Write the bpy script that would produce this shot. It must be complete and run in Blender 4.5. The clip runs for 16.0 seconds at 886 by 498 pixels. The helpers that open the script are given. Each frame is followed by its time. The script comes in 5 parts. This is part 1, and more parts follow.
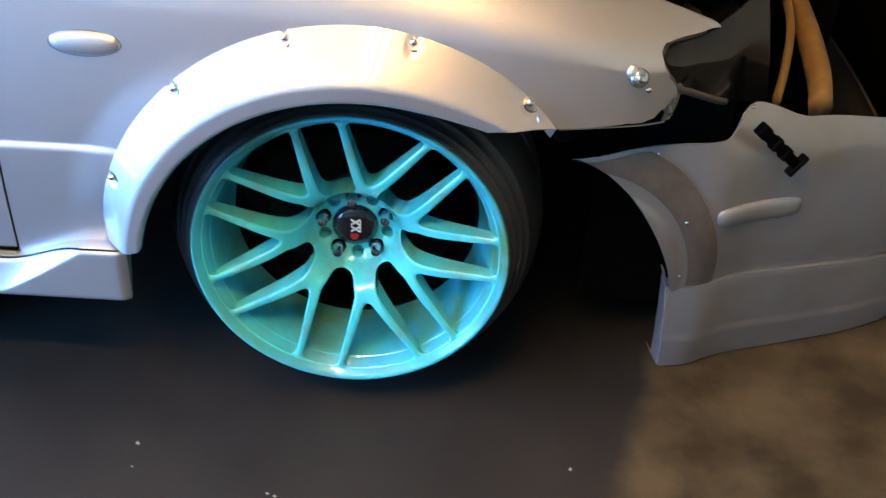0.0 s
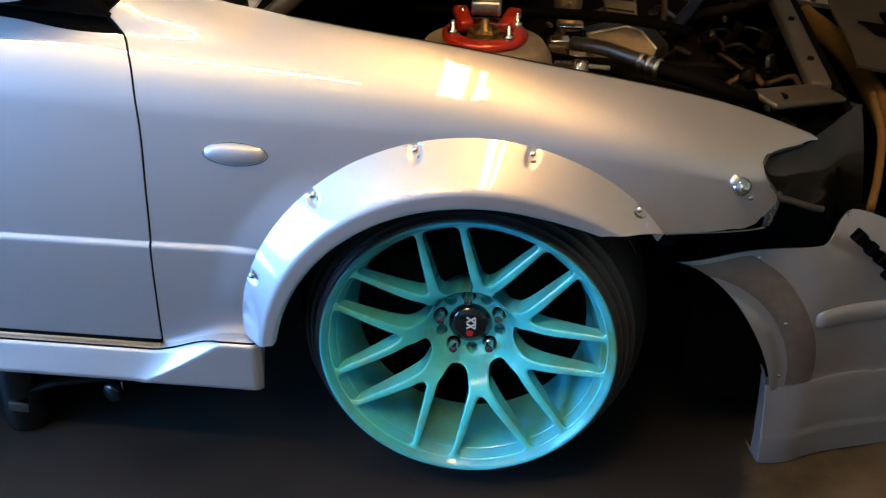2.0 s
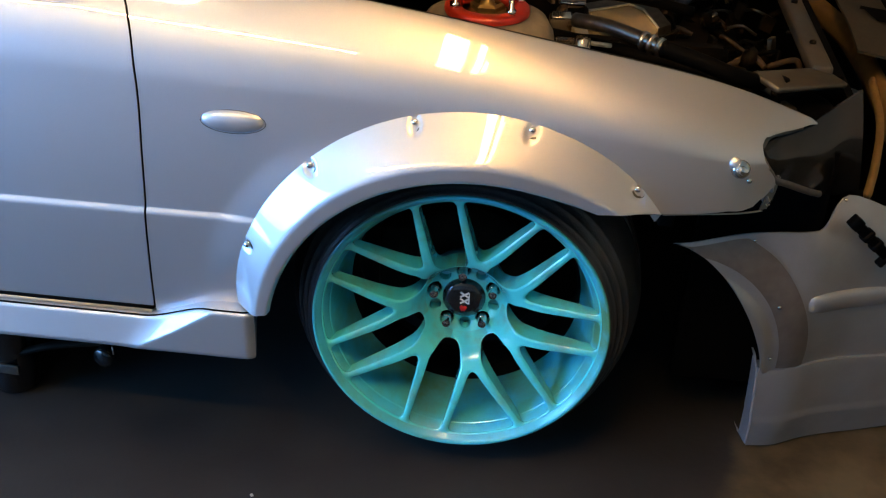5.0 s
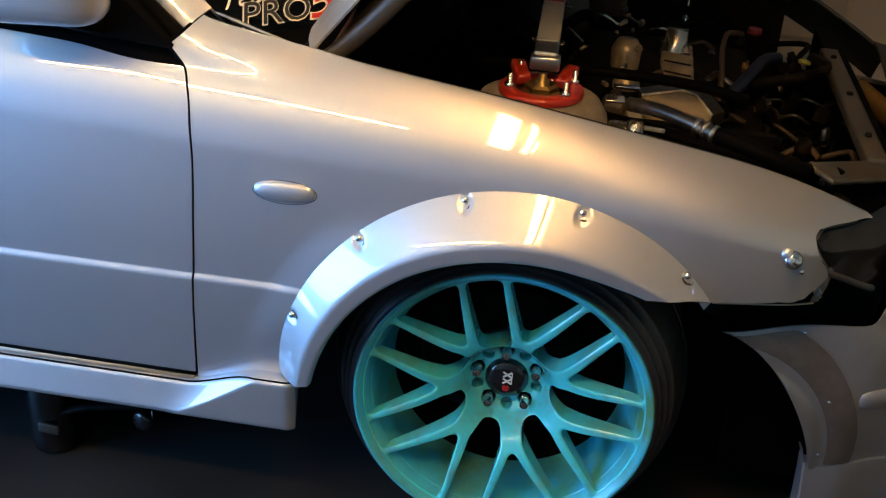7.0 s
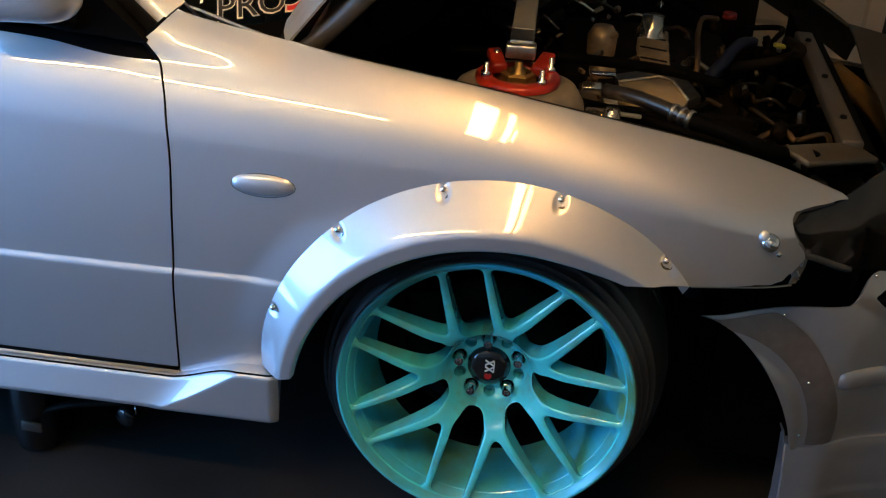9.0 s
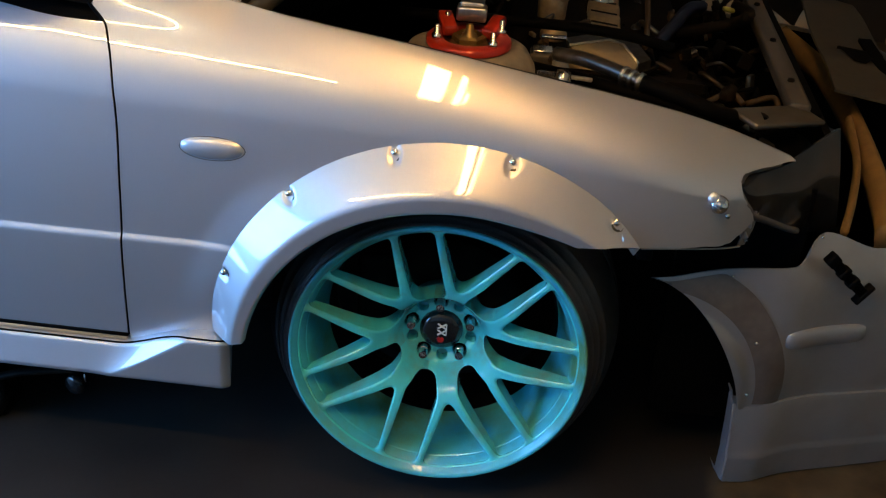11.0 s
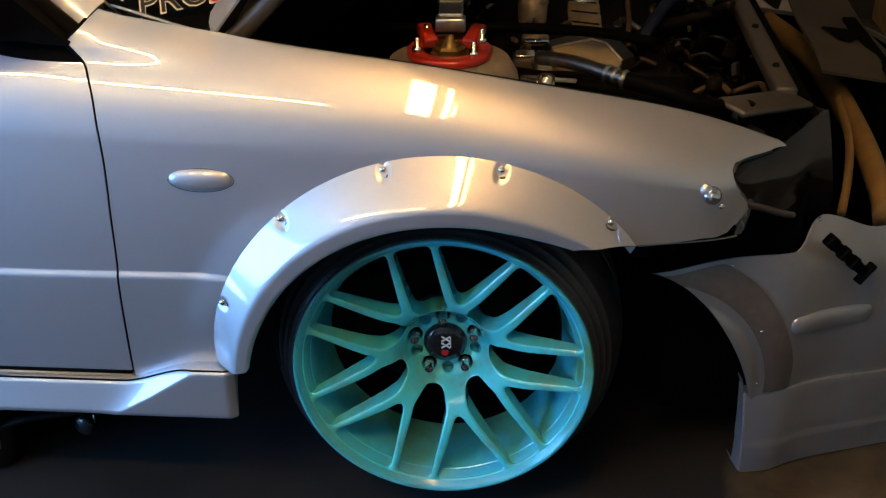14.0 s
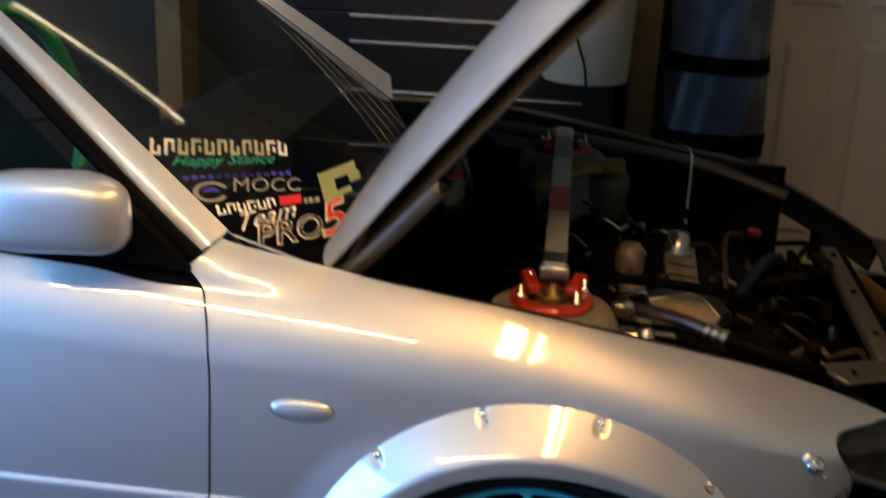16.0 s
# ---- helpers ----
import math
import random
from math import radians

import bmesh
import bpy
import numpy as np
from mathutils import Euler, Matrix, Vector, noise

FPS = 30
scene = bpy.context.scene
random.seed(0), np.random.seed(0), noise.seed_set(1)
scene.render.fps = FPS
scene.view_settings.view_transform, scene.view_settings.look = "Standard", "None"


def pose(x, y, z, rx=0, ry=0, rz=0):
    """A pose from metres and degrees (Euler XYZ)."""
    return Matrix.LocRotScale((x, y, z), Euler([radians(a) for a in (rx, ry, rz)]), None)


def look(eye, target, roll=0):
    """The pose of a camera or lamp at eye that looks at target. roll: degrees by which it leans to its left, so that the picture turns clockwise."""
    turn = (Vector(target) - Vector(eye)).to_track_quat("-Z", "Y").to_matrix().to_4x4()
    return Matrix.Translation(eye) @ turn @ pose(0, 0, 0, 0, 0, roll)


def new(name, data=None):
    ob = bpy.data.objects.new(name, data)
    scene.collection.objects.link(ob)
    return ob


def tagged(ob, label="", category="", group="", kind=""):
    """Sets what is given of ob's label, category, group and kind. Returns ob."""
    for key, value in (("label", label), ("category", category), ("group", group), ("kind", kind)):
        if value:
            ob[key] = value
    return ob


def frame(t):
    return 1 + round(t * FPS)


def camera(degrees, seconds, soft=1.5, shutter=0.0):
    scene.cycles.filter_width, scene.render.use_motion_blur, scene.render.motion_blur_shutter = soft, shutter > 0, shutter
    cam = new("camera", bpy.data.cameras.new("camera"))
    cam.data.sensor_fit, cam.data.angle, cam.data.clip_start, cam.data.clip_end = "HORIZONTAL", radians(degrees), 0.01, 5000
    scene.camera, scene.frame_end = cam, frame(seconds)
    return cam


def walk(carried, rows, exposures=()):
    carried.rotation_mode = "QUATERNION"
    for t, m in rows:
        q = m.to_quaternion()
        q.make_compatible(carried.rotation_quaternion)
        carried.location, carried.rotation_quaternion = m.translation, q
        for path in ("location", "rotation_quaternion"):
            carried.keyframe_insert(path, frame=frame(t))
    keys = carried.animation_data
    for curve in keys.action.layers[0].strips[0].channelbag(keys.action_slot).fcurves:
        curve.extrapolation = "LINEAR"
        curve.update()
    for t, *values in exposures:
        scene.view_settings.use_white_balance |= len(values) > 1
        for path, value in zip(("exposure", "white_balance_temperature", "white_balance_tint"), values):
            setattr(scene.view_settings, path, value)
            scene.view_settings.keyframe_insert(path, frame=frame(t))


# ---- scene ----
# camera and its walk
cam = camera(42.016, 16.0, soft=1.2, shutter=0.35)
PATH = [
    (0.0, pose(0.1602, -1.4535, 1.4123, 54.120, -2.383, 2.207)),
    (0.5, pose(0.1525, -1.5059, 1.4093, 56.112, 1.589, 1.699)),
    (1.0, pose(0.1068, -1.5285, 1.4730, 56.625, -0.977, 5.413)),
    (1.5, pose(0.0856, -1.5739, 1.4744, 60.603, -1.484, 4.392)),
    (2.0, pose(0.0996, -1.5751, 1.4689, 59.413, -0.774, 5.559)),
    (2.5, pose(0.0968, -1.5734, 1.4685, 59.116, -0.884, 7.036)),
    (3.0, pose(0.1063, -1.5566, 1.4757, 56.373, -0.615, 6.038)),
    (5.5, pose(0.0851, -1.5734, 1.4584, 59.013, -2.825, 6.294)),
    (6.0, pose(0.0908, -1.5740, 1.4517, 60.148, -2.615, 7.848)),
    (6.5, pose(0.0786, -1.5692, 1.4593, 61.215, -3.765, 9.879)),
    (7.0, pose(0.0769, -1.5611, 1.4676, 61.574, -3.537, 8.906)),
    (7.5, pose(0.0774, -1.5592, 1.4734, 61.305, -3.439, 8.310)),
    (8.0, pose(0.0787, -1.5668, 1.4662, 60.927, -3.258, 7.858)),
    (8.5, pose(0.0834, -1.5645, 1.4704, 61.243, -2.798, 7.826)),
    (11.0, pose(0.0843, -1.5665, 1.4602, 59.742, -3.813, 5.385)),
    (11.5, pose(0.0889, -1.5682, 1.4583, 59.382, -3.313, 4.413)),
    (12.0, pose(0.0846, -1.5636, 1.4526, 59.146, -3.029, 6.191)),
    (12.5, pose(0.0854, -1.5633, 1.4556, 60.083, -2.459, 4.210)),
    (13.0, pose(0.1156, -1.5623, 1.4623, 59.591, -0.936, 3.449)),
    (13.5, pose(0.1090, -1.5562, 1.4711, 59.344, -1.497, 5.050)),
    (14.0, pose(0.1040, -1.5584, 1.4625, 60.284, 0.341, 3.488)),
    (14.5, pose(0.1055, -1.5532, 1.4644, 58.617, -0.145, 2.334)),
    (15.0, pose(0.1112, -1.5725, 1.4428, 61.320, -0.281, 1.960)),
    (15.5, pose(0.0972, -1.5750, 1.4684, 67.799, -0.861, 5.035)),
    (15.7, pose(0.0739, -1.5676, 1.4670, 68.608, -1.280, 5.649)),
    (16.0, pose(0.0438, -1.5642, 1.5050, 71.051, -2.169, 8.072)),
]
walk(cam, PATH, exposures=[(0.0, 1.05), (0.5, 1.28), (1.0, 0.82), (1.5, 0.50), (3.0, 0.32), (5.5, 0.32), (7.0, 0.05), (8.5, -0.09), (11.0, -0.10), (14.5, -0.05), (16.0, -0.01)])

# world and large lights
world = bpy.data.worlds.new("sky")
scene.world = world
world.use_nodes = True
wn = world.node_tree
sky = wn.nodes.new("ShaderNodeTexSky")
sky.sky_type = "NISHITA"
sky.sun_disc = False
sky.sun_elevation = radians(38)
sky.sun_rotation = radians(200)
wn.links.new(sky.outputs["Color"], wn.nodes["Background"].inputs["Color"])
wn.nodes["Background"].inputs["Strength"].default_value = 0.12


def lamp(name, kind, m, energy, color, **settings):
    data = bpy.data.lights.new(name, kind)
    data.energy, data.color = energy, color
    for key, value in settings.items():
        if key == "angle":
            data.angle = value
        elif key == "size":
            data.shape, data.size = "RECTANGLE", value
        elif key == "size_y":
            data.size_y = value
    ob = new(name, data)
    ob.matrix_world = m
    return ob


lamp("sun", "SUN", look((-20, 6, 18), (-9, 0, 0)), 3.0, (1.0, 0.95, 0.88), angle=radians(0.5))
# daylight through the open garage door behind the car's tail
lamp("door_daylight", "AREA", look((-3.72, -1.4, 1.25), (0, -1.4, 1.25)), 245, (0.14, 0.445, 1.0), size=3.6, size_y=1.7)


# materials
def material(name, base, rough=0.5, metal=0.0, coat=0.0, noise_scale=0.0, noise_amount=0.0, bump=0.0, bump_scale=200.0,
             stain_scale=0.0, stain=None, stain_amount=0.0, rough_var=0.0, coat_rough=0.03, spec=0.5, coat_ior=1.5):
    m = bpy.data.materials.new(name)
    m.use_nodes = True
    nt = m.node_tree
    b = nt.nodes["Principled BSDF"]
    b.inputs["Base Color"].default_value = (*base, 1)
    b.inputs["Roughness"].default_value = rough
    b.inputs["Metallic"].default_value = metal
    b.inputs["Coat Weight"].default_value = coat
    b.inputs["Coat Roughness"].default_value = coat_rough
    b.inputs["Coat IOR"].default_value = coat_ior
    b.inputs["Specular IOR Level"].default_value = spec
    coord = nt.nodes.new("ShaderNodeTexCoord")
    last = None
    if noise_amount:
        n = nt.nodes.new("ShaderNodeTexNoise")
        n.inputs["Scale"].default_value = noise_scale
        n.inputs["Detail"].default_value = 5
        nt.links.new(coord.outputs["Object"], n.inputs["Vector"])
        r = nt.nodes.new("ShaderNodeMapRange")
        r.inputs["From Min"].default_value, r.inputs["From Max"].default_value = 0.3, 0.7
        r.inputs["To Min"].default_value, r.inputs["To Max"].default_value = 1 - noise_amount, 1 + noise_amount
        nt.links.new(n.outputs["Fac"], r.inputs["Value"])
        mul = nt.nodes.new("ShaderNodeVectorMath")
        mul.operation = "SCALE"
        mul.inputs[0].default_value = base
        nt.links.new(r.outputs["Result"], mul.inputs["Scale"])
        last = mul.outputs["Vector"]
    if stain:
        n2 = nt.nodes.new("ShaderNodeTexNoise")
        n2.inputs["Scale"].default_value = stain_scale
        n2.inputs["Detail"].default_value = 7
        n2.inputs["Roughness"].default_value = 0.6
        nt.links.new(coord.outputs["Object"], n2.inputs["Vector"])
        r2 = nt.nodes.new("ShaderNodeMapRange")
        r2.inputs["From Min"].default_value, r2.inputs["From Max"].default_value = 0.45, 0.68
        r2.inputs["To Max"].default_value = stain_amount
        nt.links.new(n2.outputs["Fac"], r2.inputs["Value"])
        mix = nt.nodes.new("ShaderNodeMix")
        mix.data_type = "RGBA"
        nt.links.new(r2.outputs["Result"], mix.inputs["Factor"])
        if last:
            nt.links.new(last, mix.inputs["A"])
        else:
            mix.inputs["A"].default_value = (*base, 1)
        mix.inputs["B"].default_value = (*stain, 1)
        last = mix.outputs["Result"]
        if rough_var:
            r3 = nt.nodes.new("ShaderNodeMapRange")
            r3.inputs["From Min"].default_value, r3.inputs["From Max"].default_value = 0.3, 0.7
            r3.inputs["To Min"].default_value, r3.inputs["To Max"].default_value = rough - rough_var, rough + rough_var
            nt.links.new(n2.outputs["Fac"], r3.inputs["Value"])
            nt.links.new(r3.outputs["Result"], b.inputs["Roughness"])
    if last:
        nt.links.new(last, b.inputs["Base Color"])
    if bump:
        n4 = nt.nodes.new("ShaderNodeTexNoise")
        n4.inputs["Scale"].default_value = bump_scale
        n4.inputs["Detail"].default_value = 4
        nt.links.new(coord.outputs["Object"], n4.inputs["Vector"])
        bp = nt.nodes.new("ShaderNodeBump")
        bp.inputs["Strength"].default_value = bump
        bp.inputs["Distance"].default_value = 0.002
        nt.links.new(n4.outputs["Fac"], bp.inputs["Height"])
        nt.links.new(bp.outputs["Normal"], b.inputs["Normal"])
    return m


def glowing(name, color, strength):
    m = bpy.data.materials.new(name)
    m.use_nodes = True
    b = m.node_tree.nodes["Principled BSDF"]
    b.inputs["Base Color"].default_value = (0.9, 0.9, 0.9, 1)
    b.inputs["Emission Color"].default_value = (*color, 1)
    b.inputs["Emission Strength"].default_value = strength
    return m


def glassy(name, tint, rough=0.0, mix=0.85):
    """Thin pane: mostly see-through, mirror-like at a slant."""
    m = bpy.data.materials.new(name)
    m.use_nodes = True
    nt = m.node_tree
    nt.nodes.remove(nt.nodes["Principled BSDF"])
    out = nt.nodes["Material Output"]
    t = nt.nodes.new("ShaderNodeBsdfTransparent")
    t.inputs["Color"].default_value = (*tint, 1)
    g = nt.nodes.new("ShaderNodeBsdfGlossy")
    g.inputs["Roughness"].default_value = rough
    f = nt.nodes.new("ShaderNodeFresnel")
    f.inputs["IOR"].default_value = 1.22
    mx = nt.nodes.new("ShaderNodeMixShader")
    nt.links.new(f.outputs["Fac"], mx.inputs["Fac"])
    nt.links.new(t.outputs["BSDF"], mx.inputs[1])
    nt.links.new(g.outputs["BSDF"], mx.inputs[2])
    nt.links.new(mx.outputs["Shader"], out.inputs["Surface"])
    return m


SILVER = material("silver_paint", (0.545, 0.555, 0.60), 0.46, 0.74, 1.0, 900, 0.05, stain_scale=3.0, stain=(0.57, 0.57, 0.58), stain_amount=0.25, coat_ior=2.1)
# bumper silver: darker, rougher and more mottled than the body's
SILVER_DARKER = material("darker_silver_paint", (0.35, 0.35, 0.365), 0.52, 0.66, 0.8, 700, 0.06, stain_scale=5.0, stain=(0.25, 0.24, 0.23), stain_amount=0.5, coat_rough=0.12, coat_ior=1.7)
BARE_STRIP = material("bare_brown_strip", (0.17, 0.145, 0.130), 0.5, 0.45, 0.25, 60, 0.10, stain_scale=9, stain=(0.13, 0.10, 0.085), stain_amount=0.6, coat_rough=0.2)
# cast alloy tinted tan for the warm lamplight on ribs and housings
ALLOY_WARM_LIT = material("warm_lit_cast_alloy", (0.40, 0.30, 0.19), 0.42, 0.55, 0.0, 40, 0.2, stain_scale=14, stain=(0.16, 0.105, 0.06), stain_amount=0.7, bump=0.15, bump_scale=120)
# cover metal tinted tan for the warm light it mirrors
COVER_WARM_LIT = material("warm_lit_worn_cover", (0.50, 0.39, 0.25), 0.45, 0.35, 0.0, 30, 0.12, stain_scale=10, stain=(0.26, 0.21, 0.16), stain_amount=0.5)
# dusty silver with the shade of bay and underside put into its colour
SILVER_SHADED = material("shaded_dusty_silver_paint", (0.062, 0.054, 0.042), 0.5, 0.30, 0.25, 60, 0.12, stain_scale=7, stain=(0.075, 0.060, 0.044), stain_amount=0.6, coat_rough=0.2)
SILVER_DUSTY = material("dusty_bonnet_paint", (0.50, 0.50, 0.51), 0.5, 0.55, 0.35, 500, 0.06, stain_scale=16, stain=(0.36, 0.35, 0.34), stain_amount=0.5, coat_rough=0.35)
PRIMER = material("worn_bare_silver", (0.26, 0.24, 0.21), 0.38, 0.5, 0.3, 40, 0.08, stain_scale=9, stain=(0.25, 0.20, 0.17), stain_amount=0.5, coat_rough=0.15)
MINT = material("turquoise_gloss_paint", (0.080, 0.70, 0.72), 0.22, 0.0, 1.0, 25, 0.04, stain_scale=14, stain=(0.13, 0.42, 0.34), stain_amount=0.9)
MINT_DIRTY = material("dirty_turquoise_paint", (0.055, 0.52, 0.64), 0.3, 0.0, 0.5, 25, 0.05, stain_scale=6, stain=(0.10, 0.25, 0.11), stain_amount=1.0)
RUBBER = material("tyre_rubber", (0.019, 0.019, 0.020), 0.38, 0.0, 0.0, 120, 0.3, bump=0.25, bump_scale=300)
SEAL = material("grey_rubber_seal", (0.085, 0.077, 0.070), 0.5, noise_scale=90, noise_amount=0.2)
# colour held near zero, so it carries the deep shade of bay and wells
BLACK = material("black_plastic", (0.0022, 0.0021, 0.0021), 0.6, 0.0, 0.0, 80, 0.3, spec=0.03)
BLACK_GLOSS = material("black_gloss_plastic", (0.012, 0.012, 0.013), 0.12, 0.0, 0.5, 40, 0.3)
# greasy metal, its near-black colour also holding the bay's shade
GREASE = material("shade_dark_greasy_metal", (0.0042, 0.0036, 0.0030), 0.62, 0.2, 0.0, 30, 0.5, stain_scale=18, stain=(0.016, 0.010, 0.005), stain_amount=0.7, bump=0.3, bump_scale=90, spec=0.08)
CHROME = material("chrome", (0.78, 0.78, 0.78), 0.1, 1.0, noise_scale=60, noise_amount=0.06)
STEEL = material("brushed_steel", (0.50, 0.49, 0.47), 0.32, 1.0, noise_scale=70, noise_amount=0.15, bump=0.1, bump_scale=250)
GUNMETAL = material("dark_steel", (0.16, 0.15, 0.14), 0.3, 0.9, noise_scale=60, noise_amount=0.2)
# pale colour that stands in for the glint along metal edges
GLINT_METAL = material("pale_glint_edge", (0.55, 0.50, 0.42), 0.35, 0.3, noise_scale=80, noise_amount=0.2)
ALLOY = material("cast_alloy", (0.62, 0.57, 0.50), 0.22, 0.95, noise_scale=45, noise_amount=0.2, stain_scale=12, stain=(0.34, 0.28, 0.21), stain_amount=0.5)
RED = material("red_anodised_metal", (0.36, 0.022, 0.009), 0.3, 0.2, 0.3, 50, 0.1)
RUST = material("brown_rusty_metal", (0.034, 0.018, 0.008), 0.6, 0.3, 0.0, 40, 0.3, stain_scale=14, stain=(0.03, 0.018, 0.010), stain_amount=0.7, bump=0.2, bump_scale=120)
BRASS = material("gold_anodised_metal", (0.20, 0.13, 0.045), 0.4, 0.8, noise_scale=50, noise_amount=0.15)
DARK_RED = material("dark_red_plastic", (0.14, 0.010, 0.008), 0.4, 0.0, 0.0, 50, 0.15)
TOWER = material("dusty_tower_paint", (0.17, 0.145, 0.115), 0.75, 0.0, 0.0, 35, 0.2, stain_scale=16, stain=(0.11, 0.085, 0.06), stain_amount=0.7, bump=0.2, bump_scale=150)
TAN = material("tan_foam", (0.17, 0.105, 0.034), 0.75, 0.0, 0.0, 40, 0.12, stain_scale=15, stain=(0.14, 0.08, 0.03), stain_amount=0.5, bump=0.3, bump_scale=120)
SMOKED = material("smoked_lens", (0.005, 0.005, 0.006), 0.25, 0.0, 0.6, 14, 0.3, stain_scale=14, stain=(0.012, 0.010, 0.009), stain_amount=0.6, coat_rough=0.08, spec=0.2)
HOSE_TAN = material("tan_hose", (0.050, 0.026, 0.010), 0.6, noise_scale=60, noise_amount=0.1)
BLUE = material("blue_silicone", (0.003, 0.005, 0.022), 0.5, noise_scale=60, noise_amount=0.1)
YELLOW = material("yellow_plastic", (0.20, 0.12, 0.010), 0.45, noise_scale=60, noise_amount=0.1)
LIME = material("lime_plastic", (0.20, 0.20, 0.04), 0.45, noise_scale=60, noise_amount=0.1)
MILKY = material("milky_plastic", (0.055, 0.045, 0.034), 0.5, noise_scale=40, noise_amount=0.15)
GLASS = glassy("windshield_glass", (0.62, 0.66, 0.60))
DARK_GLASS = glassy("tinted_side_glass", (0.05, 0.06, 0.07))
WHITE_INK = material("white_vinyl", (0.75, 0.74, 0.70), 0.5, noise_scale=90, noise_amount=0.05)
TEAL_INK = material("teal_vinyl", (0.01, 0.36, 0.25), 0.5, noise_scale=90, noise_amount=0.05)
PURPLE_INK = material("purple_vinyl", (0.05, 0.03, 0.38), 0.5, noise_scale=90, noise_amount=0.05)
GREY_INK = material("grey_vinyl", (0.28, 0.28, 0.26), 0.5, noise_scale=90, noise_amount=0.05)
RED_INK = material("red_vinyl", (0.62, 0.02, 0.02), 0.5, noise_scale=90, noise_amount=0.05)
LIME_INK = material("pale_lime_vinyl", (0.30, 0.34, 0.17), 0.5, noise_scale=90, noise_amount=0.05)
BLACK_INK = material("black_vinyl", (0.012, 0.012, 0.012), 0.5, noise_scale=90, noise_amount=0.05)
CONCRETE = material("garage_concrete", (0.0175, 0.0172, 0.0175), 0.55, 0.0, 0.0, 9, 0.16, stain_scale=1.3, stain=(0.046, 0.042, 0.036), stain_amount=0.4, bump=0.25, bump_scale=70, rough_var=0.10, spec=0.35)


def tan_concrete(m, shift):
    """Ahead of a slanting, frayed line the dark floor turns to mottled tan."""
    nt = m.node_tree
    b = nt.nodes["Principled BSDF"]
    def node(kind, **values):
        n = nt.nodes.new(kind)
        for key, value in values.items():
            n.inputs[key].default_value = value
        return n
    coord = node("ShaderNodeTexCoord")
    parts = node("ShaderNodeSeparateXYZ")
    nt.links.new(coord.outputs["Object"], parts.inputs["Vector"])
    fray = node("ShaderNodeTexNoise", Scale=11.0, Detail=6.0, Roughness=0.65)
    nt.links.new(coord.outputs["Object"], fray.inputs["Vector"])
    def maths(kind, a, c):
        n = nt.nodes.new("ShaderNodeMath")
        n.operation = kind
        for k, v in enumerate((a, c)):
            if isinstance(v, float):
                n.inputs[k].default_value = v
            else:
                nt.links.new(v, n.inputs[k])
        return n.outputs["Value"]
    line = maths("SUBTRACT", parts.outputs["X"], maths("MULTIPLY", parts.outputs["Y"], 0.285))
    line = maths("ADD", line, maths("MULTIPLY", fray.outputs["Fac"], 0.07))
    edge = node("ShaderNodeMapRange", **{"From Min": shift + 0.015, "From Max": shift + 0.06})
    nt.links.new(line, edge.inputs["Value"])
    mottle = node("ShaderNodeTexNoise", Scale=7.0, Detail=5.0, Roughness=0.55)
    nt.links.new(coord.outputs["Object"], mottle.inputs["Vector"])
    ramp = node("ShaderNodeValToRGB")
    ramp.color_ramp.elements[0].position, ramp.color_ramp.elements[1].position = 0.36, 0.64
    ramp.color_ramp.elements[0].color, ramp.color_ramp.elements[1].color = (0.034, 0.024, 0.012, 1), (0.090, 0.070, 0.039, 1)
    nt.links.new(mottle.outputs["Fac"], ramp.inputs["Fac"])
    mix = nt.nodes.new("ShaderNodeMix")
    mix.data_type = "RGBA"
    nt.links.new(b.inputs["Base Color"].links[0].from_socket, mix.inputs["A"])
    nt.links.new(ramp.outputs["Color"], mix.inputs["B"])
    nt.links.new(edge.outputs["Result"], mix.inputs["Factor"])
    nt.links.new(mix.outputs["Result"], b.inputs["Base Color"])


# the floor's middle lies at (-0.3, -0.85)
tan_concrete(CONCRETE, 0.496 + 0.3 - 0.285 * 0.85)
DRIVEWAY = material("driveway_concrete", (0.36, 0.36, 0.35), 0.8, noise_scale=5, noise_amount=0.15, bump=0.3, bump_scale=50)
WALL = material("brown_wallboard", (0.15, 0.115, 0.085), 0.75, noise_scale=3, noise_amount=0.1, stain_scale=1.2, stain=(0.075, 0.055, 0.038), stain_amount=0.5, bump=0.1, bump_scale=60)
SOUTHWALL = material("pale_wall_plaster", (0.52, 0.48, 0.43), 0.8, noise_scale=3, noise_amount=0.06, stain_scale=1.2, stain=(0.45, 0.41, 0.36), stain_amount=0.5, bump=0.1, bump_scale=60)
# end wall and ceiling are tinted so that the nose mirrors warmer light
EASTWALL = material("warm_tinted_board", (0.82, 0.58, 0.32), 0.8, noise_scale=3, noise_amount=0.08, stain_scale=1.5, stain=(0.72, 0.49, 0.26), stain_amount=0.5)
DARKWALL = material("dark_backing_board", (0.035, 0.030, 0.026), 0.8, noise_scale=4, noise_amount=0.3)
CEILING = material("ceiling_board", (0.86, 0.70, 0.47), 0.85, noise_scale=3, noise_amount=0.08)
WOOD = material("raw_timber", (0.30, 0.175, 0.065), 0.65, noise_scale=18, noise_amount=0.2, stain_scale=6, stain=(0.24, 0.12, 0.04), stain_amount=0.5, bump=0.15, bump_scale=60)
DOOR_WHITE = material("cream_door_paint", (0.50, 0.41, 0.30), 0.5, noise_scale=6, noise_amount=0.05, stain_scale=3, stain=(0.43, 0.345, 0.245), stain_amount=0.4)
CHEST = material("black_chest_enamel", (0.012, 0.012, 0.013), 0.3, 0.0, 0.3, 20, 0.2)
TRIM = material("polished_drawer_trim", (0.75, 0.74, 0.72), 0.25, 0.9, noise_scale=30, noise_amount=0.06)
